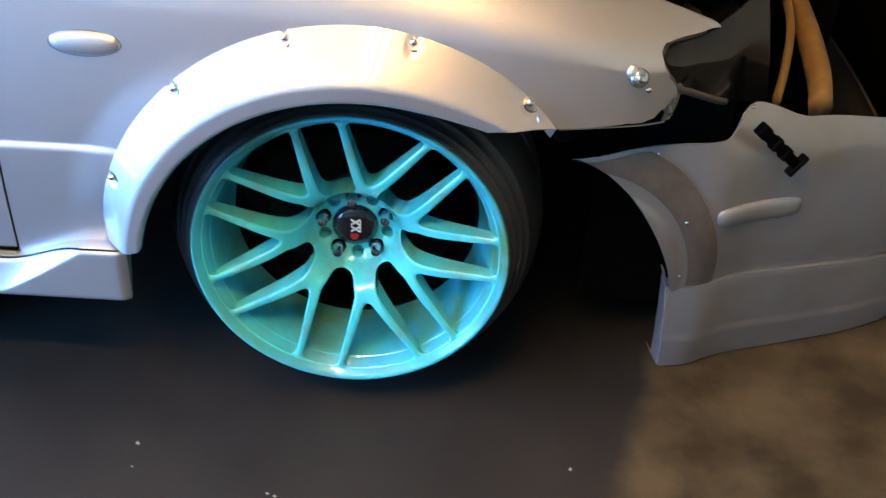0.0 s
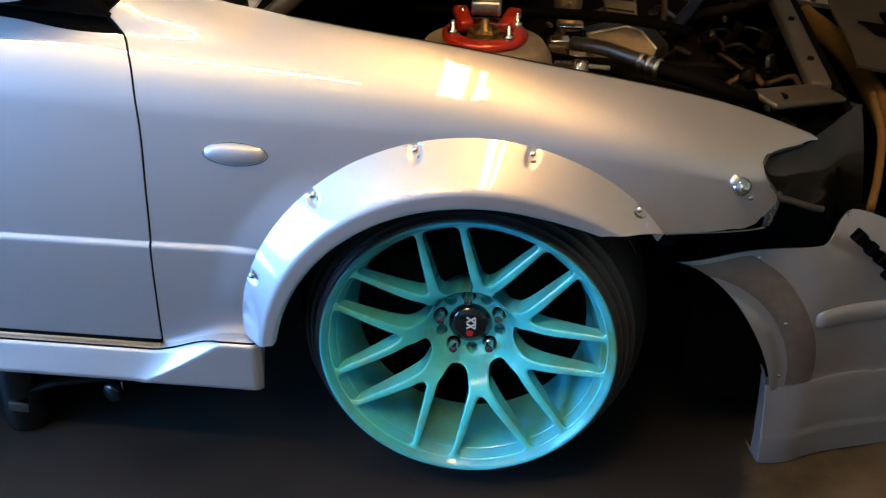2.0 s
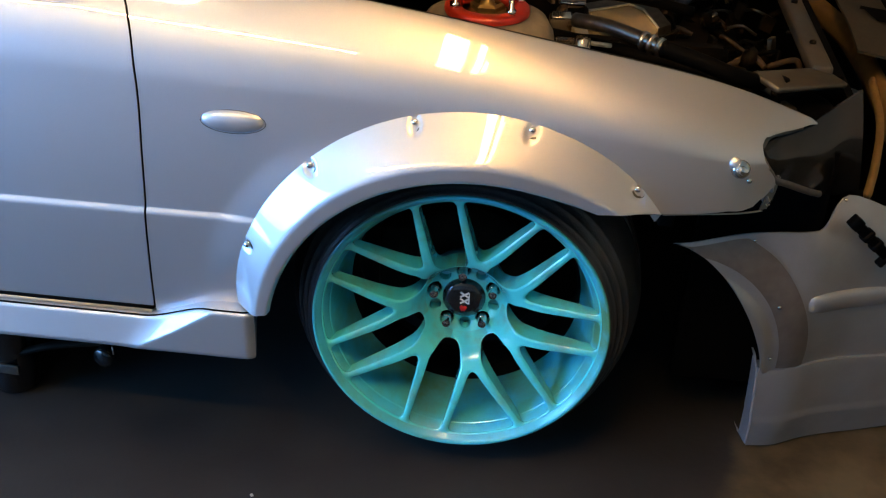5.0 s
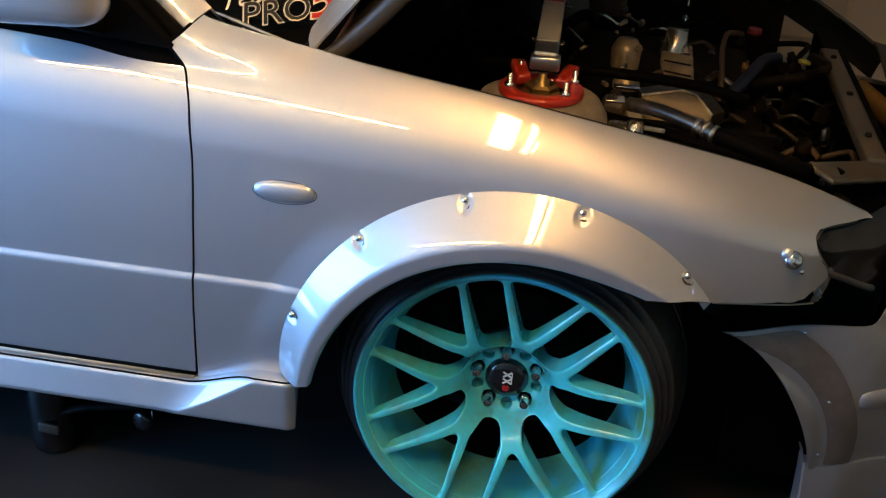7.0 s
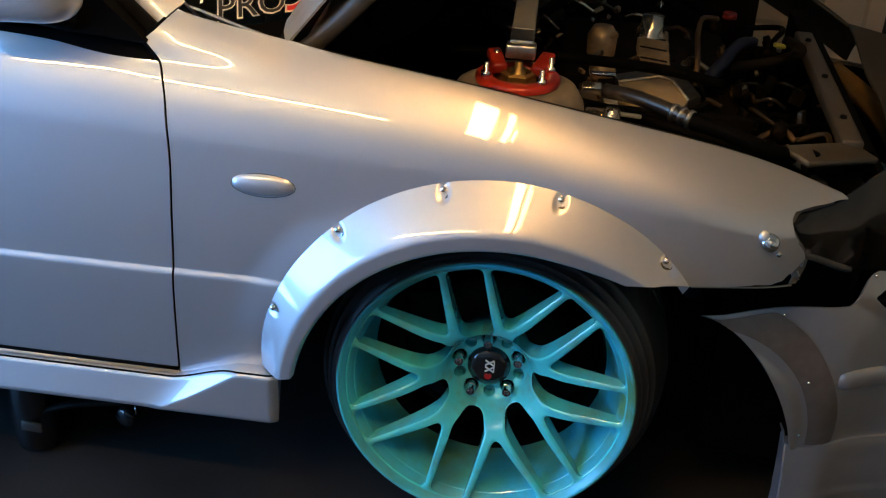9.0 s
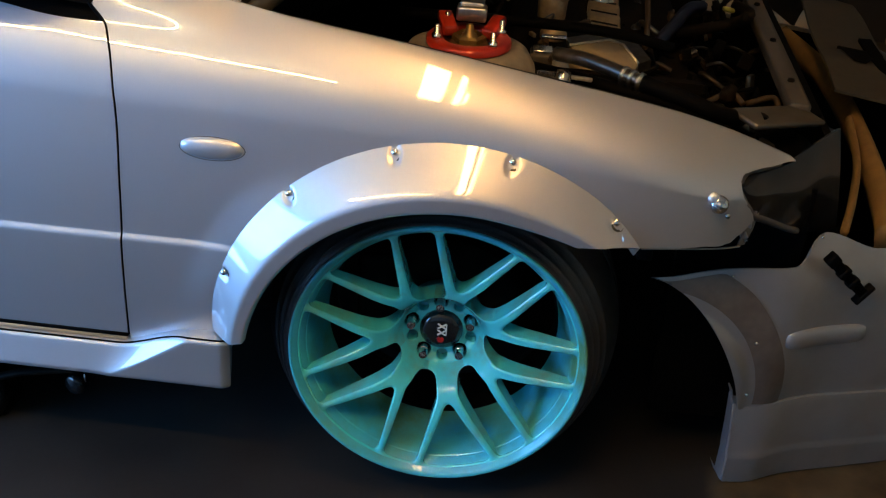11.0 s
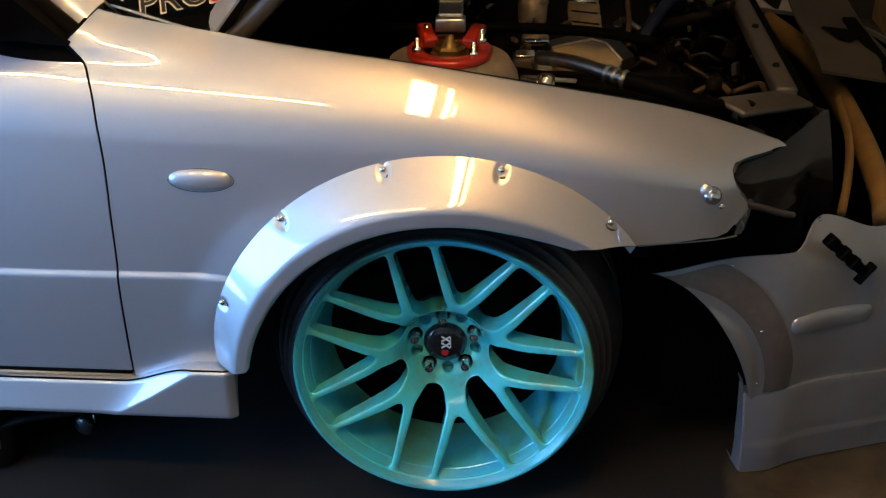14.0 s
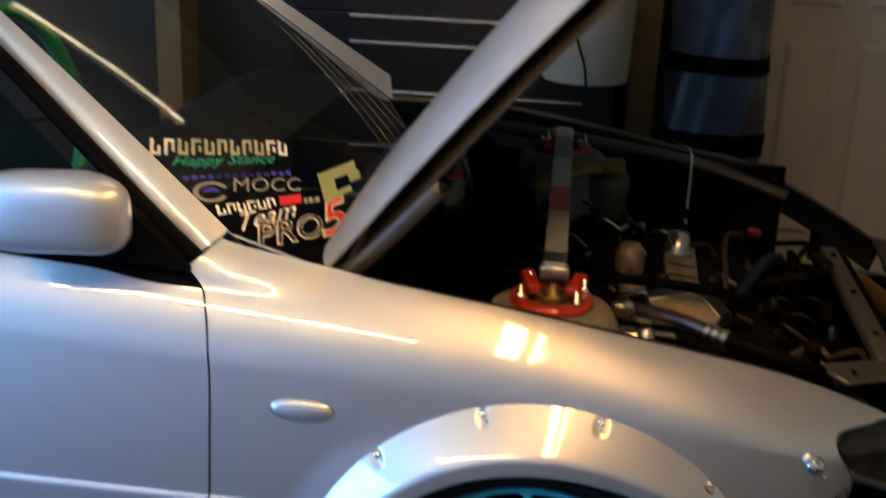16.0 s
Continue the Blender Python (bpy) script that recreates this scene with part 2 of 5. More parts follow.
BAG = material("blue_grey_plastic_film", (0.035, 0.045, 0.07), 0.28, 0.0, 0.3, 8, 0.3, bump=0.8, bump_scale=9)
BUCKET = material("white_plastic", (0.50, 0.46, 0.38), 0.45, noise_scale=12, noise_amount=0.06)
GREEN_TRIM = material("green_wrapped_leather", (0.01, 0.20, 0.09), 0.5, noise_scale=60, noise_amount=0.1)
CABIN = material("dark_cabin_trim", (0.009, 0.0085, 0.008), 0.7, noise_scale=20, noise_amount=0.2)
TUBE = glowing("fluorescent_tube", (1.0, 0.655, 0.24), 150.0)
TUBE_DIM = glowing("old_fluorescent_tube", (1.0, 0.82, 0.56), 30.0)
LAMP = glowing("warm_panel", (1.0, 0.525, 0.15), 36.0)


# mesh helpers
def part(name, mesh, mat, parent=None, label="", smooth=True, bevel=0.0, thick=0.0):
    """One mesh object, with its origin at the middle of its own bounds."""
    if isinstance(mesh, bmesh.types.BMesh):
        me = bpy.data.meshes.new(name)
        bmesh.ops.recalc_face_normals(mesh, faces=mesh.faces)
        mesh.to_mesh(me)
        mesh.free()
    else:
        verts, faces = mesh
        me = bpy.data.meshes.new(name)
        me.from_pydata([tuple(map(float, v)) for v in verts], [], faces)
        me.validate()
    co = np.empty(len(me.vertices) * 3)
    me.vertices.foreach_get("co", co)
    co = co.reshape(-1, 3)
    mid = (co.min(0) + co.max(0)) / 2
    me.vertices.foreach_set("co", (co - mid).ravel())
    if smooth:
        me.polygons.foreach_set("use_smooth", [True] * len(me.polygons))
    me.materials.append(mat)
    me.update()
    ob = new(name, me)
    if parent:
        ob.parent = parent
        base = np.array(world_place(parent))
        ob.location = mid - base
    else:
        ob.location = mid
    if thick:
        mod = ob.modifiers.new("thickness", "SOLIDIFY")
        mod.thickness, mod.offset = abs(thick), -1 if thick > 0 else 1
        if smooth:
            mod = ob.modifiers.new("sharp", "EDGE_SPLIT")
            mod.split_angle = radians(48)
    if bevel:
        mod = ob.modifiers.new("edges", "BEVEL")
        mod.width, mod.segments, mod.limit_method, mod.angle_limit = bevel, 2, "ANGLE", radians(40)
    if label:
        tagged(ob, label)
    return ob


def world_place(ob):
    p = Vector(ob.location)
    while ob.parent:
        ob = ob.parent
        p = p + ob.location
    return p


def thing(name, place, label, category, group="", kind=""):
    ob = new(name)
    ob.location = place
    ob.empty_display_size = 0.1
    return tagged(ob, label, category, group, kind)


def grid(fn, us, vs):
    """A sheet: fn(u, v) at every pair."""
    verts = [fn(u, v) for u in us for v in vs]
    n = len(vs)
    faces = [(i * n + j, (i + 1) * n + j, (i + 1) * n + j + 1, i * n + j + 1) for i in range(len(us) - 1) for j in range(n - 1)]
    return verts, faces


def join(*pieces):
    verts, faces = [], []
    for v, f in pieces:
        k = len(verts)
        verts += list(v)
        faces += [tuple(i + k for i in q) for q in f]
    return verts, faces


def box(x0, x1, y0, y1, z0, z1):
    v = [(x, y, z) for x in (x0, x1) for y in (y0, y1) for z in (z0, z1)]
    return v, [(0, 1, 3, 2), (4, 6, 7, 5), (0, 4, 5, 1), (2, 3, 7, 6), (0, 2, 6, 4), (1, 5, 7, 3)]


def moved(mesh, m):
    v, f = mesh
    return [tuple(m @ Vector(p)) for p in v], f


def lathe(profile, place=(0, 0, 0), axis=(0, 0, 1), n=32, closed=True, caps=True):
    """Profile of (radius, height) turned about axis at place."""
    a = Vector(axis).normalized()
    q = Vector((0, 0, 1)).rotation_difference(a)
    verts, faces = [], []
    k = len(profile)
    for i in range(n):
        t = 2 * math.pi * i / n
        for r, h in profile:
            verts.append(tuple(Vector(place) + q @ Vector((r * math.cos(t), r * math.sin(t), h))))
    for i in range(n):
        j = (i + 1) % n
        for p in range(k - 1):
            faces.append((i * k + p, j * k + p, j * k + p + 1, i * k + p + 1))
    if caps:
        for p, flip in ((0, True), (k - 1, False)):
            if profile[p][0] > 1e-5:
                ring = [i * k + p for i in range(n)]
                faces.append(tuple(reversed(ring)) if flip else tuple(ring))
    return verts, faces


def spline(points, n=8):
    """Smooth line through points (Catmull-Rom)."""
    p = [Vector(q) for q in points]
    p = [2 * p[0] - p[1]] + p + [2 * p[-1] - p[-2]]
    out = []
    for i in range(1, len(p) - 2):
        for s in range(n):
            t = s / n
            out.append(0.5 * (2 * p[i] + (p[i + 1] - p[i - 1]) * t + (2 * p[i - 1] - 5 * p[i] + 4 * p[i + 1] - p[i + 2]) * t * t
                              + (3 * p[i] - p[i - 1] - 3 * p[i + 1] + p[i + 2]) * t ** 3))
    out.append(p[-2])
    return out


def tube(points, radius, n=10, ribs=0.0, flat=1.0, curved=True):
    """A hose or bar along points; flat squeezes the section."""
    line = spline(points) if curved and len(points) > 2 else [Vector(q) for q in points]
    verts, faces = [], []
    up = Vector((0, 0, 1))
    for i, p in enumerate(line):
        d = (line[min(i + 1, len(line) - 1)] - line[max(i - 1, 0)]).normalized()
        side = d.cross(up)
        side = side.normalized() if side.length > 1e-3 else Vector((1, 0, 0))
        top = side.cross(d).normalized()
        r = radius * (1 + (ribs if i % 2 else -ribs))
        for j in range(n):
            t = 2 * math.pi * j / n
            verts.append(tuple(p + side * r * math.cos(t) + top * r * flat * math.sin(t)))
    for i in range(len(line) - 1):
        for j in range(n):
            k = (j + 1) % n
            faces.append((i * n + j, i * n + k, (i + 1) * n + k, (i + 1) * n + j))
    faces.append(tuple(reversed(range(n))))
    faces.append(tuple((len(line) - 1) * n + j for j in range(n)))
    return verts, faces


def mixv(a, b, t):
    return a + (b - a) * t


def curve(xs, ys):
    """Smooth look-up through a few stations."""
    xs, ys = np.array(xs, float), np.array(ys, float)
    d = np.gradient(ys, xs)

    def at(x):
        x = min(max(x, xs[0]), xs[-1])
        i = min(int(np.searchsorted(xs, x, "right")) - 1, len(xs) - 2)
        h = xs[i + 1] - xs[i]
        t = (x - xs[i]) / h
        return float((2 * t ** 3 - 3 * t * t + 1) * ys[i] + (t ** 3 - 2 * t * t + t) * h * d[i]
                     + (3 * t * t - 2 * t ** 3) * ys[i + 1] + (t ** 3 - t * t) * h * d[i + 1])
    return at


def fair(xs, ys, degree):
    """One polynomial near all stations, free of ripples."""
    c = np.polyfit(xs, ys, degree)
    return lambda x: float(np.polyval(c, min(max(x, xs[0]), xs[-1])))


def flowing(xs, ys):
    """Natural cubic spline: no jumps in curvature, so that reflections run on."""
    xs, ys = np.array(xs, float), np.array(ys, float)
    n, h = len(xs), np.diff(xs)
    a, b = np.eye(n), np.zeros(n)
    for i in range(1, n - 1):
        a[i, i - 1:i + 2] = h[i - 1], 2 * (h[i - 1] + h[i]), h[i]
        b[i] = 6 * ((ys[i + 1] - ys[i]) / h[i] - (ys[i] - ys[i - 1]) / h[i - 1])
    m = np.linalg.solve(a, b)

    def at(x):
        x = min(max(x, xs[0]), xs[-1])
        i = min(int(np.searchsorted(xs, x, "right")) - 1, n - 2)
        u, w = xs[i + 1] - x, x - xs[i]
        return float((m[i] * u ** 3 + m[i + 1] * w ** 3) / (6 * h[i]) + (ys[i] / h[i] - m[i] * h[i] / 6) * u + (ys[i + 1] / h[i] - m[i + 1] * h[i] / 6) * w)
    return at


def step(a, b, x):
    t = min(max((x - a) / (b - a), 0), 1)
    return t * t * (3 - 2 * t)


def spaced(a, b, n):
    return [a + (b - a) * i / (n - 1) for i in range(n)]


# the garage
def room():
    f = part("floor", grid(lambda u, v: (u, v, 0.0), spaced(-3.8, 3.2, 40), spaced(-4.6, 2.9, 40)), CONCRETE, smooth=False)
    tagged(f, "dark worn concrete garage floor with brown stains", "floor", kind="structure")
    g = part("ground", box(-400, -3.8, -300, 300, -0.3, -0.02), DRIVEWAY, smooth=False)
    tagged(g, "pale concrete driveway outside the open garage door", "ground", kind="structure")
    w = part("wall_north", box(-3.8, 3.35, 2.9, 3.05, 0, 2.6), DARKWALL, smooth=False)
    tagged(w, "dark backing board between timber studs", "wall", kind="structure")
    w = part("wall_south", box(-3.8, 3.35, -4.75, -4.6, 0.0, 2.6), SOUTHWALL, smooth=False)
    tagged(w, "pale plastered garage wall", "wall", kind="structure")
    # unseen dark strip, added to place the line that the flank mirrors
    w = part("baseboard", box(-3.8, 3.2, -4.597, -4.57, 0.0, 0.34), DARKWALL, smooth=False)
    tagged(w, "unseen dark strip added to shape the flank's reflected line", "baseboard", kind="structure")
    w = part("wall_east", box(3.2, 3.35, -4.6, 2.9, 0, 2.6), EASTWALL, smooth=False)
    tagged(w, "unseen end wall of the garage, tinted orange to warm the nose", "wall", kind="structure")
    w = part("wall_west", join(box(-3.95, -3.8, 2.3, 2.9, 0, 2.6), box(-3.95, -3.8, -4.6, -3.45, 0, 2.6), box(-3.95, -3.8, -3.45, 2.3, 2.3, 2.6)), WALL, smooth=False)
    tagged(w, "wall round the open garage door", "wall", kind="structure")
    c = part("ceiling", box(-3.95, 3.35, -4.75, 3.05, 2.6, 2.7), CEILING, smooth=False)
    tagged(c, "pale board ceiling", "ceiling", kind="structure")


room()


def tube_light(x, y, z, turn, length, tubes, mat):
    """A ceiling batten; tubes: (offset across, radius) of each."""
    t = thing("tube_light", (x, y, z), "long fluorescent tube light on the ceiling", "ceiling light", "tube lights")
    m = pose(x, y, z, 0, 0, turn)
    h = length / 2
    part("housing", moved(box(-h - 0.04, h + 0.04, -0.03, 0.03, 0.03, 0.07), m), BUCKET, t, bevel=0.006, smooth=False)
    for s in (-0.7, 0.7):
        p = m @ Vector((s * h, 0, 0.068))
        part("hanger", tube([tuple(p), (p.x, p.y, 2.6)], 0.004, 6), BUCKET, t)
    for o, r in tubes:
        part("tube", moved(lathe([(r, -h), (r, h)], (0, o, 0), (1, 0, 0), 16), m), mat, t, "glowing fluorescent tube")
        for s in (-1, 1):
            part("socket", moved(box(s * (h + 0.014) - 0.012, s * (h + 0.014) + 0.012, o - 0.02, o + 0.02, -0.02, 0.03), m), BUCKET, t, smooth=False)


tube_light(-0.43, 1.5, 2.47, 31, 0.9, [(0.0, 0.014)], TUBE_DIM)


tube_light(-0.90, -1.19, 2.0, -3.6, 1.28, [(0.0, 0.010)], TUBE)


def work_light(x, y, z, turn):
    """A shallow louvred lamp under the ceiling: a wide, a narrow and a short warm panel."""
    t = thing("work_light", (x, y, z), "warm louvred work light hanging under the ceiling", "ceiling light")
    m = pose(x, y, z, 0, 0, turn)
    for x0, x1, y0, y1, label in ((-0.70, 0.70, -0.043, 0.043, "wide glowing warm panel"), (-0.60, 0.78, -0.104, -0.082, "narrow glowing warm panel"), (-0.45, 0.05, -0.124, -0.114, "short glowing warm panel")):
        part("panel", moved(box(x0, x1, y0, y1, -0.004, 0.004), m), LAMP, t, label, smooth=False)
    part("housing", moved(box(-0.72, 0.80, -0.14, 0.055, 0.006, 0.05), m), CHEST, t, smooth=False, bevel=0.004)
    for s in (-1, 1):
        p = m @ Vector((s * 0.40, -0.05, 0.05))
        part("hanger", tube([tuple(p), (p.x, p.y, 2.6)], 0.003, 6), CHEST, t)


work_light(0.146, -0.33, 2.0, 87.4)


# the car: x ahead, the near flank at y = 0
car = thing("car", (-0.9, 0.85, 0.0), "silver hatchback with its bumper off, open bonnet and turquoise wheel", "car")

EDGE_X = [-0.6, -0.52, -0.455, -0.40, -0.36, -0.28, -0.19, -0.10, 0.03, 0.16, 0.30, 0.38, 0.45, 0.50, 0.56]
EDGE_Y = fair(EDGE_X, [0.142, 0.138, 0.130, 0.123, 0.115, 0.1075, 0.106, 0.106, 0.1107, 0.1241, 0.1486, 0.1670, 0.1866, 0.2020, 0.222], 7)
EDGE_Z = fair(EDGE_X, [0.925, 0.917, 0.8925, 0.8855, 0.8785, 0.8648, 0.8525, 0.8400, 0.8170, 0.7955, 0.7620, 0.7370, 0.7135, 0.6910, 0.6605], 7)
EDGE_SOFT = np.polyfit([-0.60, -0.50, -0.38, -0.25, -0.10, 0.03, 0.16, 0.30, 0.45, 0.56], [0.890, 0.893, 0.884, 0.861, 0.840, 0.817, 0.7955, 0.762, 0.7135, 0.6605], 3)
SIDE_Y = flowing([-1.9, -0.7, -0.5, -0.2, 0.1, 0.26, 0.36, 0.42, 0.48, 0.56], [0.012, 0.0, 0.0, 0.003, 0.010, 0.020, 0.042, 0.066, 0.108, 0.205])
BREAK_Z = flowing([-1.9, -0.8, -0.5, -0.2, 0.1, 0.26, 0.36, 0.45, 0.56], [0.800, 0.782, 0.762, 0.748, 0.733, 0.713, 0.692, 0.670, 0.648])
ARCH = (-0.02, 0.33)


def r_out(p):
    return 0.357 + 0.0004 * p - 1.7e-5 * max(0, p - 120) ** 2


def r_in(p):
    return 0.288 + 5e-6 * (p - 40) ** 2 + 3.4e-5 * max(0, p - 110) ** 2


def side(x, z):
    """The flank's y under the shoulder."""
    y = SIDE_Y(x)
    y += mixv(0.0185, 0.022, step(-0.2, 0.2, x)) * max(0, (z - 0.52) / 0.25) ** 2 - 0.003
    # the swage line, and the tuck under it
    y -= 0.0055 * step(0.520, 0.509, z) * step(-0.26, -0.40, x)
    if z < 0.508:
        y += 0.021 * ((0.508 - z) / 0.22) ** 1.5
    # soft swell of the fender towards the wheel opening
    if -0.50 < x < 0.05:
        r = math.hypot(x - ARCH[0], z - ARCH[1])
        y -= 0.009 * (1 - step(0.350, 0.425, r)) * step(0.36, 0.46, z) * (1 - step(0.58, 0.68, z))
    return y


def shell(x, v, top_y=None, top_z=None):
    """v 0..1 up the flank to the break, 1..2 over the shoulder to the edge."""
    zb = BREAK_Z(x) - 0.03
    if v <= 1:
        z = 0.27 + (zb - 0.27) * v
        return (x, side(x, z), z)
    ty = EDGE_Y(x) if top_y is None else top_y
    tz = EDGE_Z(x) if top_z is None else top_z
    p0 = (side(x, zb), zb)
    slope = (side(x, zb) - side(x, zb - 0.02)) / 0.02
    k = (float(np.polyval(EDGE_SOFT, max(x, -0.6))) - zb if top_z is None else tz - zb) * mixv(0.682 - 0.036 * max(x, -0.6), 0.55, step(0.3, 0.45, x))
    p1 = (p0[0] + slope * k, zb + k)
    p2 = (ty, tz - (0.002 if top_z is None else 0))
    t = min(v - 1, 1)
    y = (1 - t) ** 2 * p0[0] + 2 * t * (1 - t) * p1[0] + t * t * p2[0]
    z = (1 - t) ** 2 * p0[1] + 2 * t * (1 - t) * p1[1] + t * t * p2[1]
    if x < -0.349:
        # the hollow that runs out of the windscreen pillar's foot
        u = min((-0.349 - x) / 0.153, 1)
        y -= 0.0318 * u ** 0.97 * (1 - step(-0.535, -0.62, x)) * step(0.8259 + 0.0139 * u, 0.8623 + 0.040 * u, z)
    if v > 2:
        # the rolled edge along the bonnet gap
        a = math.atan2(p2[1] - p1[1], p2[0] - p1[0])
        b = a - radians(115) * (v - 2) / 0.3
        y += 0.0065 * (math.sin(a) - math.sin(b))
        z += 0.0065 * (math.cos(b) - math.cos(a))
    return (x, y, z)


def v_of(x, z):
    return (z - 0.27) / (BREAK_Z(x) - 0.03 - 0.27)


GAP = curve([0.25, 0.45, 0.60, 0.75, 0.82, 0.847, 0.862, 0.875, 0.890, 0.905, 0.918], [-0.527, -0.520, -0.516, -0.519, -0.531, -0.542, -0.556, -0.567, -0.552, -0.536, -0.521])


def fender():
    def low(x):
        if x < -0.375:
            return 0.285 + 0.04 * step(-0.5, -0.4, x)
        if x < 0.30:
            dx = x - ARCH[0]
            r = 0.345 + 0.045 * step(-0.3, 0.3, x)
            return max(0.30, ARCH[1] + math.sqrt(max(r * r - dx * dx, 0.0)))
        return 0.573 - 0.004 * step(0.3, 0.44, x)

    def sheet(xs, lo, hi, n):
        def at(x, f):
            a, b = lo(x), hi(x)
            p = shell(x, a + (b - a) * f)
            if x < -0.40:
                w = step(-0.40, -0.515, x)
                g = GAP(p[2])
                return (p[0] + (g + 0.0017 + 0.516) * w, p[1], p[2])
            return p
        return grid(at, xs, spaced(0, 1, n))
    def level(x, f):
        if f < 1:
            z = 0.285 + 0.315 * f
            p = (x, side(x, z), z)
        else:
            a = v_of(x, 0.60)
            p = shell(x, a + (2 - a) * (f - 1) if f <= 2 else f)
        if x < -0.40:
            p = (p[0] + (GAP(p[2]) + 0.0017 + 0.516) * step(-0.40, -0.515, x), p[1], p[2])
        return p
    rows = spaced(0, 0.66, 24) + spaced(0.675, 0.775, 14) + spaced(0.80, 1, 8) + spaced(1.02, 2, 64) + spaced(2.03, 2.3, 9)
    back = grid(level, spaced(-0.516, -0.20, 44), rows)
    back = (back[0], [q for q in back[1] if max(back[0][k][2] - low(back[0][k][0]) for k in q) > 0])
    main = sheet(spaced(-0.20, 0.452, 76), lambda x: v_of(x, low(x)) if x < 0.40 else 0.790 + 0.018 * step(0.43, 0.452, x), lambda x: 2.3, 150)
    # the notch for the headlight parts the nose in two
    chin_low = curve([0.452, 0.460, 0.4706, 0.4813, 0.487], [0.808, 0.832, 0.853, 0.884, 0.900])
    chin_high = curve([0.452, 0.4556, 0.463, 0.4748, 0.4855, 0.487], [1.37, 1.207, 1.04, 0.967, 0.915, 0.901])
    lower = sheet(spaced(0.452, 0.487, 16), chin_low, chin_high, 14)
    brow_low = curve([0.452, 0.4556, 0.4663, 0.4855, 0.525, 0.559], [1.371, 1.458, 1.52, 1.593, 1.718, 1.945])
    upper = sheet(spaced(0.452, 0.559, 30), brow_low, lambda x: 2.3 - 0.3 * step(0.53, 0.559, x), 26)
    f = part("front_fender", join(back, main, lower, upper), SILVER, car, "silver front fender", thick=-0.003)
    # rolled edge along the door gap
    part("rolled_edge", tube([tuple(Vector(level(-0.516, q)) + Vector((0.0008, -0.0010, 0))) for q in spaced(0.06, 1.95, 60)], 0.0016, 6, curved=False), SILVER, f)
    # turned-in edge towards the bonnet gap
    part("fender_flange", grid(lambda x, v: (x, EDGE_Y(x) + 0.010 + 0.022 * min(v, 0.6), EDGE_Z(x) - 0.010 - 0.03 * max(0, v - 0.3)), spaced(-0.36, 0.54, 60), spaced(0, 1, 5)), SILVER_SHADED, car, thick=0.002)
    return f


fender()


def flare():
    def at(pv, w):
        a = mixv(2.4, 6.0, w)
        b = mixv(143.2, 129.2, w)
        p = mixv(a, b, pv)
        ro, ri = r_out(p), r_in(p)
        r = mixv(ro, ri, w)
        x = ARCH[0] - r * math.cos(radians(p))
        z = ARCH[1] + r * math.sin(radians(p))
        xo = ARCH[0] - ro * math.cos(radians(p))
        zo = ARCH[1] + ro * math.sin(radians(p))
        zb = BREAK_Z(xo) - 0.03
        yo = side(xo, min(zo, zb)) + (0.18 * max(0, zo - zb))
        lip = -0.053 + 0.017 * step(85, 140, p)
        # sloping face, a rounded corner, then an upright lip that turns in
        d = min(max(w - 0.50, 0), 0.22) / 0.22
        bulge = (1.25 * min(w, 0.50) - 0.25 * min(w, 0.50) ** 2 + 0.22 * (d - d ** 3 / 3)) / 0.7092
        y = mixv(yo - 0.0035, lip, bulge)
        y += 0.014 * max(0, (w - 0.93) / 0.07) ** 2
        # dimples round the bolts
        for pb in (23.6, 52.3, 80.0, 106.7, 134.2):
            d = math.hypot((p - pb) * 0.0068, (w - 0.125) * 0.075)
            if d < 0.022:
                y += 0.0050 * (1 - step(0.0065, 0.0115, d))
        return (x, y, z)
    ws = [0, 0.02, 0.04, 0.06, 0.08, 0.10, 0.12, 0.14, 0.16, 0.18, 0.2, 0.22, 0.24, 0.26, 0.28, 0.30, 0.32, 0.36, 0.40, 0.44, 0.48, 0.52, 0.55, 0.58, 0.60, 0.62, 0.64, 0.66, 0.68, 0.70, 0.72, 0.74, 0.76, 0.78, 0.80, 0.82, 0.85, 0.89, 0.925, 0.955, 0.98, 1.0]
    body = grid(at, spaced(0, 1, 240), ws)
    # outer wall that meets the fender
    def rim_at(pv, w):
        x, y, z = at(pv, 0)
        return (x, y + 0.014 * w, z)
    wall = grid(rim_at, spaced(0, 1, 90), [1, 0.5, 0])
    f = part("fender_flare", join(body, wall), SILVER, car, "bolt-on silver wheel arch flare", thick=-0.004)
    # button-head bolts in shallow dimples
    for p in (23.6, 52.3, 80.0, 106.7, 134.2):
        w = 0.10
        pv = (p - mixv(2.4, 6.0, w)) / (mixv(143.2, 129.2, w) - mixv(2.4, 6.0, w))
        c = Vector(at(pv, w))
        n = (Vector(at(pv + 0.01, w)) - c).cross(Vector(at(pv, w + 0.05)) - c).normalized()
        if n.y > 0:
            n = -n
        b = part("flare_bolt", lathe([(0.0, 0.0070), (0.003, 0.0066), (0.0052, 0.0045), (0.0062, 0.001), (0.0062, -0.004)], c, n, 18), CHROME, f, "domed steel flare bolt")
        part("washer", lathe([(0.0085, 0.0), (0.0125, 0.0003), (0.013, -0.002)], c + n * 0.0012 + Vector((0.0015, 0, -0.003)), n, 24, caps=False), SILVER_SHADED, f)


flare()


def side_marker():
    def at(u, v):
        t = u * math.pi
        x = -0.3685 - 0.0485 * math.cos(t)
        h = 0.0175 * math.sin(t) ** 0.75
        z = 0.6815 + h * math.cos(v * math.pi)
        y = side(x, z) - 0.0005 - 0.012 * (math.sin(t) ** 0.6) * math.sin(v * math.pi) ** 0.7
        return (x, y, z)
